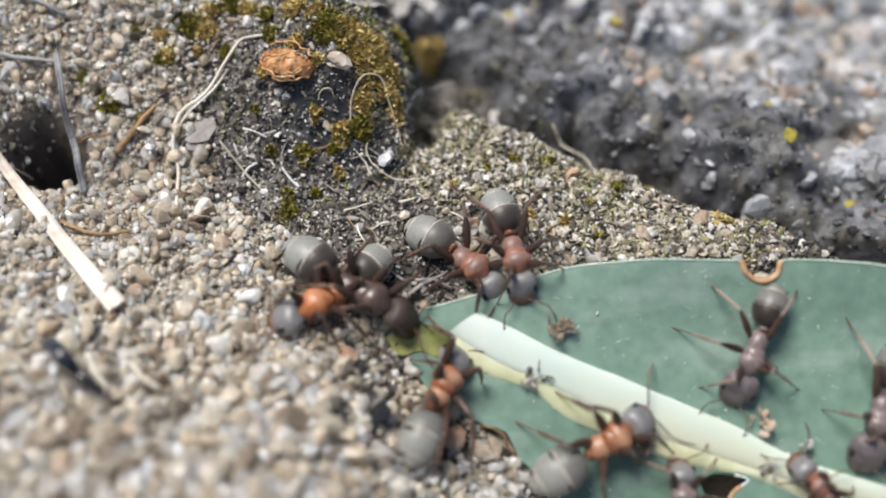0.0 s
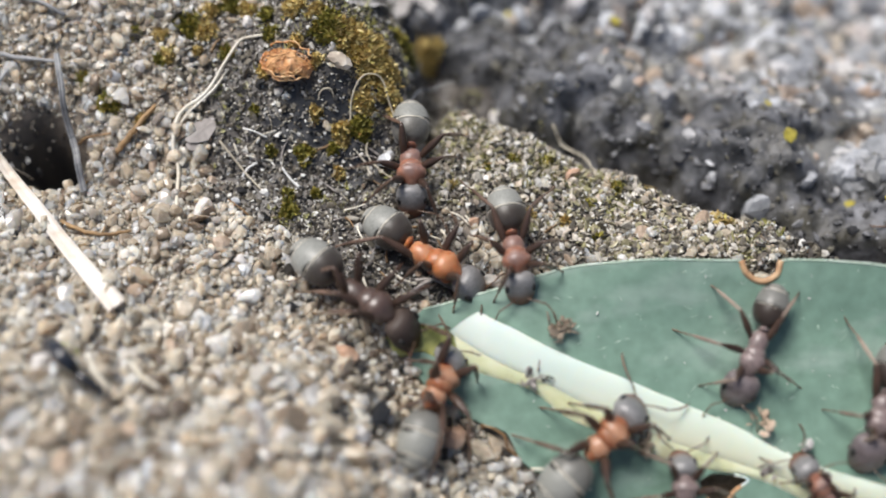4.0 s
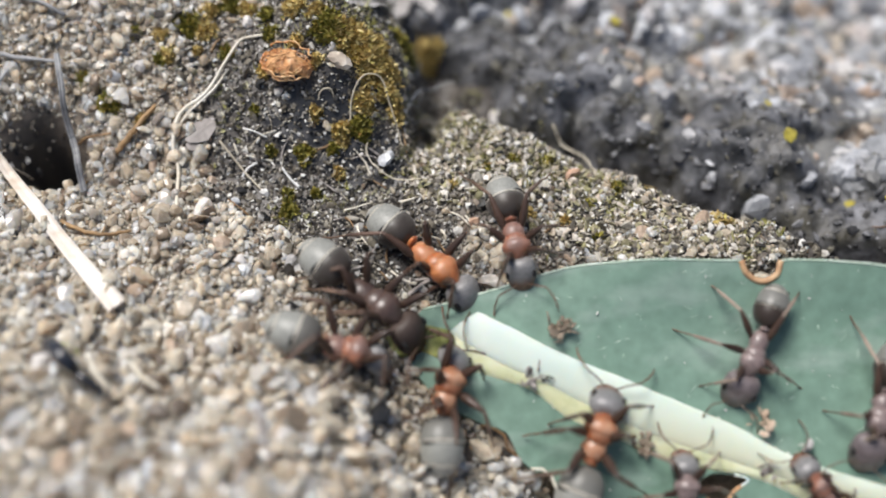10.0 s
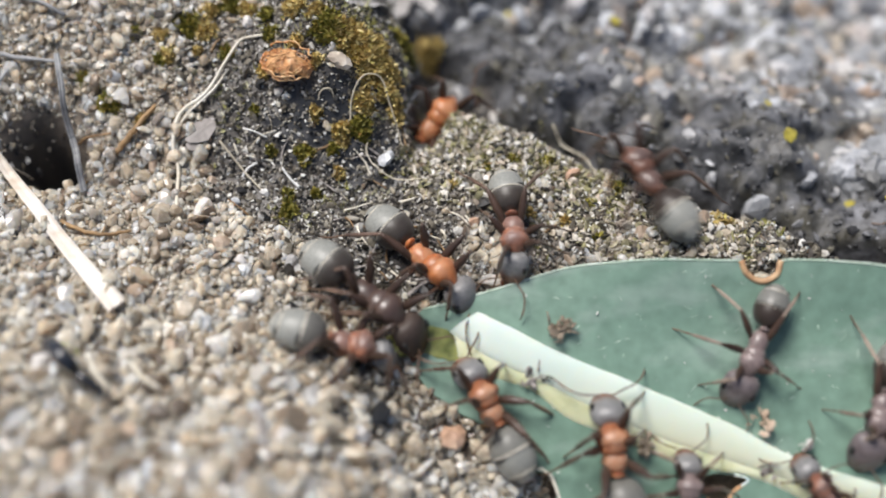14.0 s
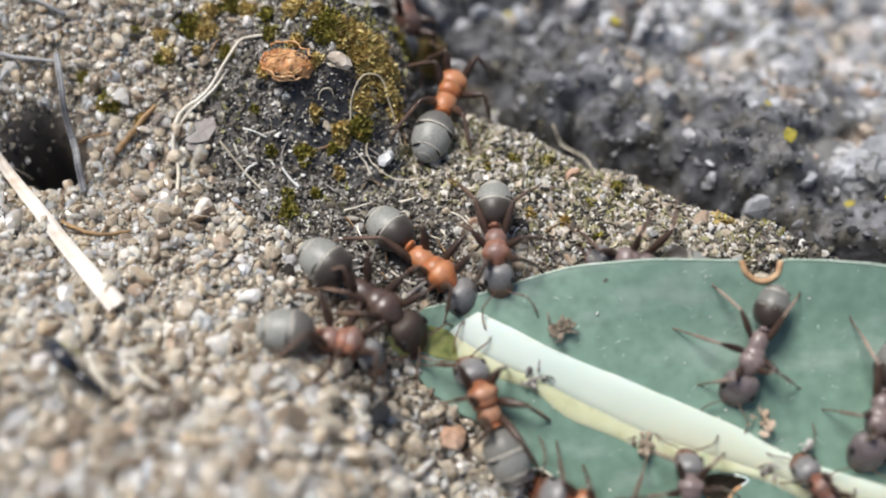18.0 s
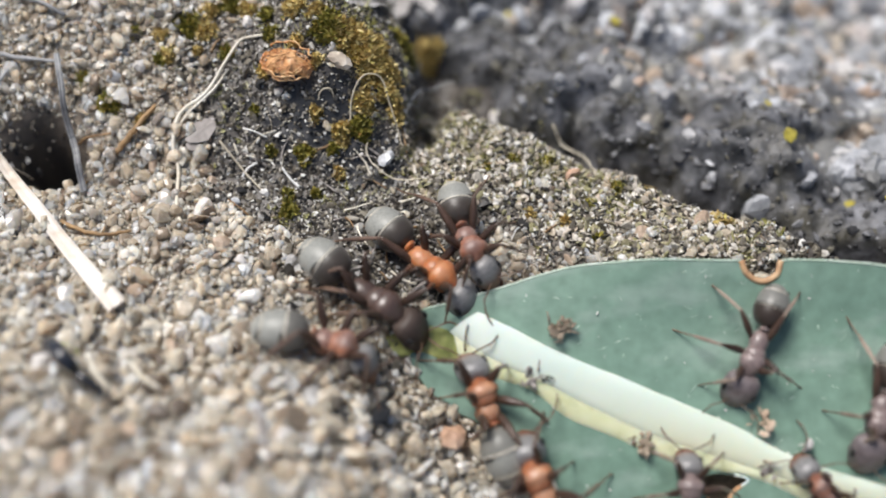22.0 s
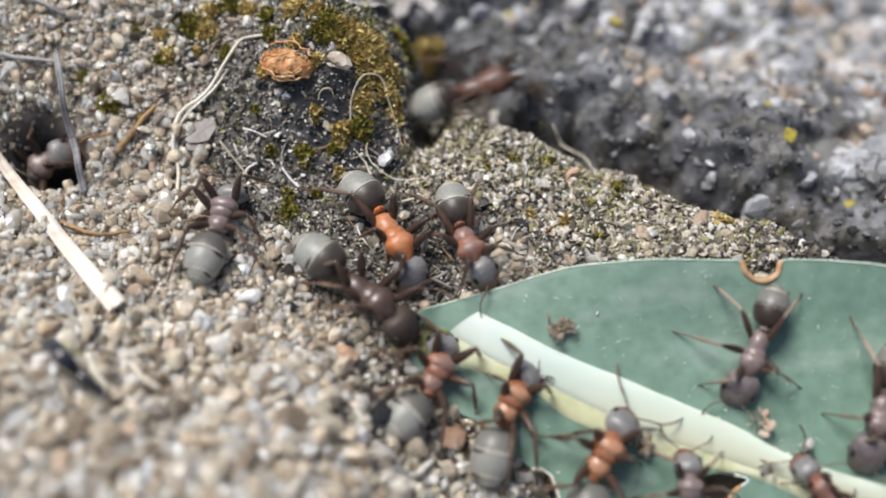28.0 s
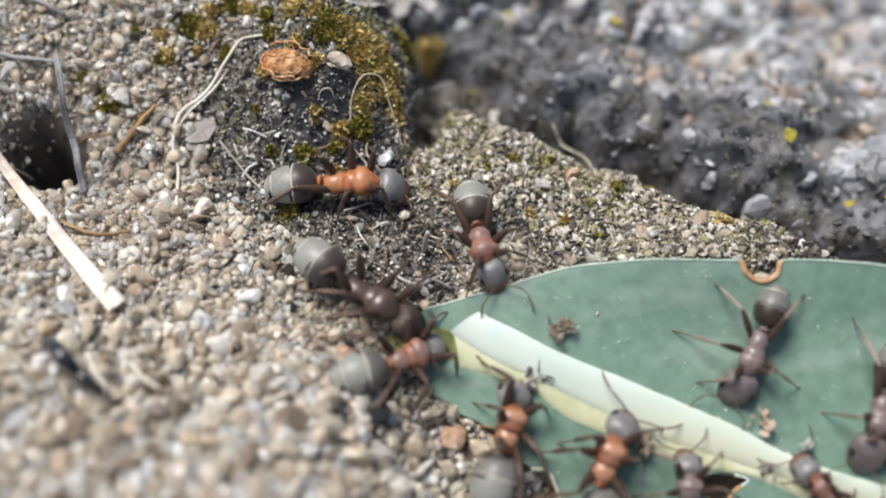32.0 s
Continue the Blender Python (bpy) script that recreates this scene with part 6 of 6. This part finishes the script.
    move_ant(a, [
        (0, -0.3, -4.99, -22, 1, -2, 0, 0.3), (2, -0.26, -5, -20, -1, 2, 0, 0.3), (3, -0.43, -5, -20, 2, -3, 0, 0.3), (9, -0.47, -4.98, -20, 7, -10, 0, 0.3),
        (9.5, -0.35, -5, -17, 8, -11, 0, 0.3), (10, -0.15, -5.03, -9, 11, -13, 0, 0.3), (10.5, 0.17, -5.05, 6, 17, -19, 0, 0.3), (11, 0.51, -5.06, 20, 13, -19, 0, 0.3),
        (12, 1.2, -5.16, 30, 1, -2, 0, 0.3), (14, 1.31, -5.28, 30, 0, -1, 0, 0.3), (17, 1.37, -5.25, 31, 3, -6, 0, 0.3), (18, 1.25, -5.3, 24, 1, -2, 0, 0.3),
        (19, 1.22, -5.28, 26, 2, -3, 0, 0.3), (20, 1.17, -5.23, 23, -1, 1, 0, 0.3), (22, 1.22, -5.21, 21, 2, -2, 0, 0.3), (23, 1.31, -5.26, 22, 3, -5, 0, 0.3),
        (23.5, 1.43, -5.31, 16, 7, -12, 0, 0.3), (24, 1.58, -5.37, 8, 14, -26, 0, 0.3), (25, 1.74, -5.39, 2, 15, -21, 0, 0.3), (25.5, 1.77, -5.38, -1, 16, -22, 0, 0.3),
        (27.5, 1.95, -5.23, -22, 18, -31, 0, 0.3), (28, 2.1, -5.21, -24, 12, -19, 0, 0.3), (29, 2.24, -5.47, -25, 8, -11, 0, 0.3), (30, 2.42, -6.46, -30, 8, -10, 0, 0.3),
        (31, 1.91, -6.25, -4, -4, 6, 0, 0.3), (32, 2.02, -6.06, -12, -4, 7, 0, 0.3),
    ], False)
    a = make_ant("rust", 1.02, 0.80, "red-brown ant with a dark gaster feeding on the leaf", 6, front_dark=0.4, feet={(1, -1): (-2.19, -0.65), (2, -1): (-1.97, -2.23), (1, 1): (1.3, 0.44), (2, 1): (2.23, -1.21), (0, -1): (-1.52, -0.1)})
    move_ant(a, [
        (0, 5.48, -6.48, -59, -1, 2, 0, 0), (2, 5.48, -6.48, -58, -2, 2, 0, 0), (3, 5.44, -6.48, -54, -4, 6, 0, 0), (3.5, 5.41, -6.45, -51, -2, 4, 0, 0),
        (5.5, 5.29, -6.21, -24, 0, 0, 0, 0), (6, 5.26, -6.18, -21, 1, -2, 0, 0), (9, 5.29, -6.21, -22, 0, 1, 0, 0), (10, 5.07, -6.37, -19, -1, 2, 0, 0),
        (11, 5.53, -6.71, 8, 3, -3, 0, 0), (13, 5.57, -6.69, 7, 7, -6, 0, 0), (14.5, 5.59, -6.71, 7, 5, -4, 0, 0), (16.5, 5.99, -7.18, -18, 14, -13, 0, 0),
        (17, 5.69, -7.58, 28, -5, 11, 0, 0), (17.5, 4.78, -8.58, 37, -1, 1, 0, 0), (18, 4.74, -8.51, 69, -2, 2, 0, 0), (18.5, 4.06, -8, 74, 1, -1, 0, 0),
        (19, 3.23, -7.67, 76, 2, -3, 0, 0), (19.5, 2.29, -7.44, 71, 4, -5, 0, 0), (20, 1.51, -7.16, 64, 4, -4, 0, 0), (21, 1.51, -7.08, 59, 2, -2, 0, 0),
        (21.5, 2.21, -7.49, 47, 2, -2, 0, 0), (22, 3.15, -7.78, 23, 11, -16, 0, 0), (22.5, 3.95, -9.32, 21, 0, 0, 0, 0), (23.5, 5.56, -10.29, 9, 3, -3, 0, 0),
        (24.5, 5.35, -9.64, 20, 15, -17, 0, 0), (25, 5.28, -7.82, 18, -1, 2, 0, 0), (25.5, 5.25, -7.53, 4, 15, -45, 0, 0), (27.5, 5.27, -6.89, -29, 22, -19, 0, 0),
        (29, 5.25, -6.91, -28, 19, -17, 0, 0), (30, 5.31, -6.98, -25, 31, -24, 0, 0), (32, 5.38, -7.03, -22, 27, -20, 0, 0),
    ], True)
    a = make_ant("dull", 0.77, 1.04, "dull purple-brown ant with a banded gaster on the leaf", 7, True, head_size=1.42, head_kind="dull", front_dark=1.05, pitch=-40, feet={(0, 1): (1.58, 2.21), (0, -1): (-1.31, 0.09), (1, 1): (3.51, 0.24), (1, -1): (-2.61, 0.61), (2, 1): (3.21, -2.39), (2, -1): (-1.1, -3.78)})
    move_ant(a, [
        (0, 10.46, -3.8, -203, 2, -3, 0, 0), (1.5, 10.44, -3.8, -204, 3, -5, 0, 0), (3, 10.47, -3.8, -203, 1, -1, 0, 0), (9, 10.49, -3.81, -203, 1, -1, 0, 0),
        (17, 10.47, -3.8, -204, 1, -2, 0, 0), (25, 10.49, -3.81, -203, 1, -1, 0, 0), (32, 10.46, -3.8, -205, 2, -3, 0, 0),
    ], True)
    a = make_ant("dull", 0.82, 0.92, "dull red-brown ant standing on the leaf", 8, True, head_size=1.42, head_kind="dull", front_dark=1.05, pitch=-40, feet={(1, 1): (1.97, 0.43), (2, 1): (2.03, -3.64), (0, 1): (0.63, 1.51)})
    move_ant(a, [
        (0, 14.42, -5.85, -199, -2, 3, 0, 0), (8, 14.44, -5.81, -198, -2, 4, 0, 0), (16, 14.43, -5.8, -199, -1, 2, 0, 0), (24, 14.42, -5.85, -198, -2, 4, 0, 0),
        (32, 14.43, -5.85, -199, -1, 2, 0, 0),
    ], True)
    a = make_ant("dull", 0.80, 0.80, "greyish ant bent over a bitten hole in the leaf", 9, True)
    move_ant(a, [
        (0, 7.89, -8.31, 0, 0, 1, 0, 0), (0.7, 7.89, -8.09, 1, -1, 1, 0, 0), (3, 7.93, -8.07, 0, -1, 1, 0, 0), (9, 7.99, -8.05, -1, -1, 1, 0, 0),
        (17, 8.13, -8.03, -2, 0, 0, 0, 0), (25, 8.12, -8.03, -1, -1, 2, 0, 0), (32, 8.1, -8.03, -2, -1, 2, 0, 0),
    ], True)
    a = make_ant("red", 0.76, 0.80, "reddish brown ant with a slate head on the midrib", 10, feet={(0, -1): (-1.17, 1.21), (1, 1): (0.16, -0.58), (2, 1): (1.3, -0.92), (0, 1): (0.61, 0.5)})
    move_ant(a, [
        (0, 12.47, -7.98, 40, 3, -5, 0, 0), (1, 12.49, -7.98, 39, 3, -4, 0, 0), (3, 12.51, -7.99, 38, 4, -6, 0, 0), (9, 12.53, -8.01, 37, 5, -8, 0, 0),
        (20, 12.53, -8.02, 38, 5, -8, 0, 0), (32, 12.53, -8.02, 38, 4, -7, 0, 0),
    ], True)
    # front_dark is raised to paint the crevice's shade onto this gaster
    a = make_ant("brown", 1.00, 1.01, "dark red-brown ant hurrying over stone and burrow", 11, front_dark=1.0)
    move_ant(a, [
        (0, 8.5, -3.6, 150, 0, 0, 0, -1.9), (2.6, 8.5, -3.6, 105, 0, 0, 0, -1.9), (5.2, 8.5, -3.6, 60, 0, 0, 0, -1.9), (6, 7.28, -0.29, 83, 40, -19, 0, -0.5),
        (6.5, 4.4, 0.18, 79, 16, -14, 0, 0), (6.8, 2.79, 3.83, 53, 3, -2, 0, 0), (7, 0.74, 5.3, 63, -13, 39, 0, 1), (7.3, -0.16, 6.21, 136, -11, 9, -35, -0.8),
        (7.6, -0.89, 6.8, 180, 0, 0, 0, -5), (7.72, -0.89, 6.8, 250, 0, 0, 0, -5), (7.85, -0.89, 6.8, 320, 0, 0, 0, -5), (8, -0.14, 7.61, 336, -21, 6, 25, -1),
        (8.25, 2.04, 6.05, 276, -23, 21, 0, 0), (8.5, 4.91, 5.94, 276, 5, -5, 0, 0), (8.75, 7.95, 2.48, 220, 3, -3, 0, 0), (9, 9.2, -0.1, 232, -40, 45, -12, -0.4),
        (9.3, 8.5, -3.6, 200, 0, 0, 0, -1.9), (10.63, 8.5, -3.6, 147, 0, 0, 0, -1.9), (11.97, 8.5, -3.6, 93, 0, 0, 0, -1.9), (13.3, 8.5, -3.6, 40, 0, 0, 0, -1.9),
        (13.7, 9.02, 0.75, 26, 24, -15, 8, -0.3), (14, 7.15, 2.63, 27, 3, -3, 0, 0.8), (14.5, 0.91, 5.58, 103, 8, -12, 0, 0), (14.8, -0.89, 6.8, 180, 0, 0, 0, -5),
        (19.2, -0.89, 6.8, 235, 0, 0, 0, -5), (23.6, -0.89, 6.8, 290, 0, 0, 0, -5), (23.8, 0.54, 7.04, 303, -12, 11, 15, -1), (24, 3.6, 6.35, 270, -4, 6, 0, 0.8),
        (24.25, 7.49, 1.96, 204, -8, 11, -8, -0.3), (24.6, 8.5, -3.6, 200, 0, 0, 0, -1.9), (25.6, 8.5, -3.6, 130, 0, 0, 0, -1.9), (26.6, 8.5, -3.6, 60, 0, 0, 0, -1.9),
        (27.3, 2.73, 3.47, 49, 3, -4, 0, 0), (27.45, 0.92, 5.13, 110, 2, -2, 0, -2.5), (27.6, -0.89, 6.8, 170, 0, 0, 0, -5), (27.7, -0.37, 6.99, 242, 8, -9, 8, -3),
        (27.8, 0.14, 7.18, 315, 15, -18, 15, -1), (28, 1.8, 7.25, 284, 4, -4, 0, 0.8), (28.1, 3.8, 7.9, 285, 2, -2, 0, 0.4), (28.2, 5.6, 9.3, 298, -6, 6, 0, 0.2),
        (28.3, 6.8, 11.5, 325, -4, 4, 0, 0), (28.45, 8.2, 14.6, 330, 0, 0, 0, 0), (28.7, 9.5, 18, 310, 0, 0, 0, 0), (29, 9.5, 18.4, 250, 0, 0, 0, 0),
        (29.4, 9.5, 18.4, 195, 0, 0, 0, 0), (30, 7.6, 15.6, 165, 0, 0, 0, 0), (30.2, 6.2, 9.4, 170, 4, -4, 0, 0.2), (30.3, 4.2, 8.3, 128, -8, 6, 0, 0.2),
        (30.4, 3.1, 8.3, 112, -6, 4, 0, 0.2), (30.5, 1.93, 8.15, 103, 0, 1, 0, 0), (30.8, 0.15, 6.71, 136, -16, 10, -20, -0.5),
        (31, -0.72, 4.69, 161, 40, -45, -40, -1.2), (31.3, -0.89, 6.8, 170, 0, 0, 0, -5), (32, -0.89, 6.8, 170, 0, 0, 0, -5),
    ], False)
    a = make_ant("orange", 1.00, 1.08, "orange-brown ant with a large grey gaster over a soil clod", 12, front_dark=0.5)
    move_ant(a, [
        (0, -0.89, 6.8, 0, 0, 0, 0, -5), (13.2, -0.89, 6.8, -60, 0, 0, 0, -5), (13.7, -0.31, 6.99, -28, -40, 45, 30, -1), (14, -0.25, 7.03, -34, 40, -31, 25, -0.8),
        (14.1, -0.41, 6.77, 40, 40, -38, 18, -0.6), (14.2, -0.57, 6.51, 114, 40, -45, 10, -0.4), (14.5, -1.65, 5.23, 128, 24, -34, 0, 0), (15.2, -4.35, 4.75, 82, 40, -45, 0, 0),
        (15.5, -4.24, 4.86, 155, 0, 0, 0, 0), (15.8, -4.14, 4.97, 229, -40, 45, 0, 0), (16.5, -2.38, 4.37, 262, -5, 8, 0, 0), (17, 0.92, 6.29, 273, 38, -45, 0, 0.5),
        (17.5, -0.1, 7.6, 350, -17, 15, 0, 0.6), (18, 0.0, 6.7, 344, -1, 1, 0, 1.0), (18.5, -0.4, 6.6, 340, -1, 1, 0, 0.9), (19, -0.76, 7.6, 375, 5, -5, 0, 0.6),
        (19.5, -1.97, 11.98, 373, -2, 3, 0, 0), (20, -3.15, 17.75, 373, -1, 2, 0, 0), (32, -3.15, 17.75, 373, -1, 2, 0, 0),
    ], False)
    a = make_ant("brown", 0.95, 1.08, "dark red-brown ant coming down from the stone", 13, front_dark=0.95)
    move_ant(a, [
        (0, -3.13, 17.32, -167, 1, -1, 0, 0), (17.2, -3.13, 17.32, -167, 1, -1, 0, 0), (17.6, -2.62, 14.2, -169, -2, 4, 0, 0), (18, -2.06, 10.61, -172, 0, 0, 0, 0),
        (18.5, 0.82, 5.67, -166, -2, 3, 0, 0), (19, 1.61, 4.38, -147, -3, 4, 0, 0), (19.5, 5.03, 0.32, -121, -39, 35, -8, -0.3), (19.8, 8.5, -3.6, -160, 0, 0, 0, -1.9),
        (20.4, 8.5, -3.6, -95, 0, 0, 0, -1.9), (23, 19.5, -3.2, -88, 0, 0, 0, -1.9), (24, 21.8, -1, -35, 0, 0, 0, -0.5), (26, 22, 7, 0, 0, 0, 0, 0),
        (27.3, 21.6, 8.8, 60, 0, 0, 0, 0), (28, 20.4, 9.0, 105, 0, 0, 0, 0), (28.2, 16.4, 7.7, 110, -4, 4, 0, 0), (28.3, 14.4, 5.9, 114, 6, -6, 0, 0),
        (28.4, 13.6, 5.0, 110, 4, -4, 0, 0), (28.5, 12.7, 4.2, 108, 12, -12, 0, 0), (28.75, 11.18, 5.1, 74, 13, -14, 0, 0), (29, 7.3, 6.1, 72, 3, -3, 0, 0.4),
        (29.5, 0.42, 6.5, 92, -36, 42, 0, 0.7), (29.75, -0.89, 6.8, 160, 0, 0, 0, -5), (32, -0.89, 6.8, 170, 0, 0, 0, -5),
    ], False)
    a = make_ant("dull", 0.95, 0.87, "dark dull ant prowling along the foot of the stone", 14)
    move_ant(a, [
        (0, 18.97, 1.51, 66, 16, -14, 0, 0), (15.8, 18.97, 1.51, 66, 16, -14, 0, 0), (16.5, 14.18, 3.27, 55, -2, 3, 0, 0), (17, 11.95, 4.74, 104, 15, -31, 0, 0),
        (17.5, 8.83, 0.98, 128, 6, -13, 0, 0), (18, 6.72, -0.08, 86, -4, 5, 0, -0.25), (18.5, 4.98, -0.38, 87, 4, -9, 0, -0.4), (18.62, 5.9, -0.51, 130, -18, 18, -5, -0.15),
        (18.75, 6.82, -0.65, 174, -40, 45, -10, -0.3), (19, 8.6, -0.86, 208, -40, 45, -12, -0.6), (19.4, 6.5, -3.4, 200, 0, 0, 0, -1.9), (19.93, 6.5, -3.4, 143, 0, 0, 0, -1.9),
        (20.47, 6.5, -3.4, 87, 0, 0, 0, -1.9), (21, 6.5, -3.4, 30, 0, 0, 0, -1.9), (21.3, 5.79, 0.19, 35, 17, -10, 0, 0), (21.5, 4.64, 2.51, 20, 6, -4, 0, 0),
        (21.7, 1.17, 4.84, 49, 9, -6, 0, 0), (21.82, 0.14, 5.82, 104, 4, -3, 0, -2.5), (21.95, -0.89, 6.8, 160, 0, 0, 0, -5), (32, -0.89, 6.8, 160, 0, 0, 0, -5),
    ], False)
    a = make_ant("dull", 0.92, 0.80, "dusty dark ant running over the sand to a burrow", 15, front_dark=0.6)
    move_ant(a, [
        (0, -15.53, 5.05, 0, 0, 0, 0, -5), (24.1, -15.53, 5.05, -60, 0, 0, 0, -5), (24.5, -14.6, 4.94, -133, -40, 45, 25, -0.8), (25, -9.46, 0.63, -130, -6, 9, 0, 0),
        (25.25, -8.34, -3.58, -139, -2, 2, 0, 0), (25.5, -7.22, -8.11, -132, -2, 3, 0, 0), (25.75, -6.72, -11.47, -150, 1, -1, 0, 0), (26.02, -6.46, -11.43, -86, -7, 3, 0, 0),
        (26.3, -6.21, -11.39, -22, -15, 7, 0, 0), (27, -7.22, -4.27, 12, -1, 1, 0, 0), (27.5, -8.11, 1.68, 15, 3, -4, 0, 0), (28, -7.76, 0.74, -13, -1, 1, 0, 0),
        (28.25, -8.64, 1.06, 48, -4, 4, 0, 0), (28.5, -10.09, 2.19, 47, -8, 11, 0, 0), (29, -11.21, 3.09, 54, -1, 1, 0, 0), (29.5, -12.46, 3.65, 61, 16, -10, 0, 0),
        (30, -15.51, 5.2, 54, 40, -45, -30, -0.9), (30.4, -15.53, 5.05, 40, 0, 0, 0, -5), (32, -15.53, 5.05, 40, 0, 0, 0, -5),
    ], False)
    a = make_ant("dull", 0.95, 1.00, "dark ant at the mouth of a burrow", 16)
    move_ant(a, [
        (0, -15.53, 5.05, 20, 0, 0, 0, -5), (26.8, -15.53, 5.05, -30, 0, 0, 0, -5), (27.5, -15.45, 4.55, -34, -40, 45, 20, -0.8), (28, -15.36, 4.77, -43, 40, -45, 25, -0.7),
        (28.5, -15.65, 4.68, -30, 40, -45, 20, -0.9), (29, -15.81, 4.65, -17, -40, 45, 20, -1), (29.4, -16.17, 4.98, 8, -40, 45, -10, -1.8), (29.8, -16.33, 4.82, 64, 40, -45, -20, -2.4),
        (30.6, -15.53, 5.05, 20, 0, 0, 0, -5), (32, -15.53, 5.05, 20, 0, 0, 0, -5),
    ], False)


motions()
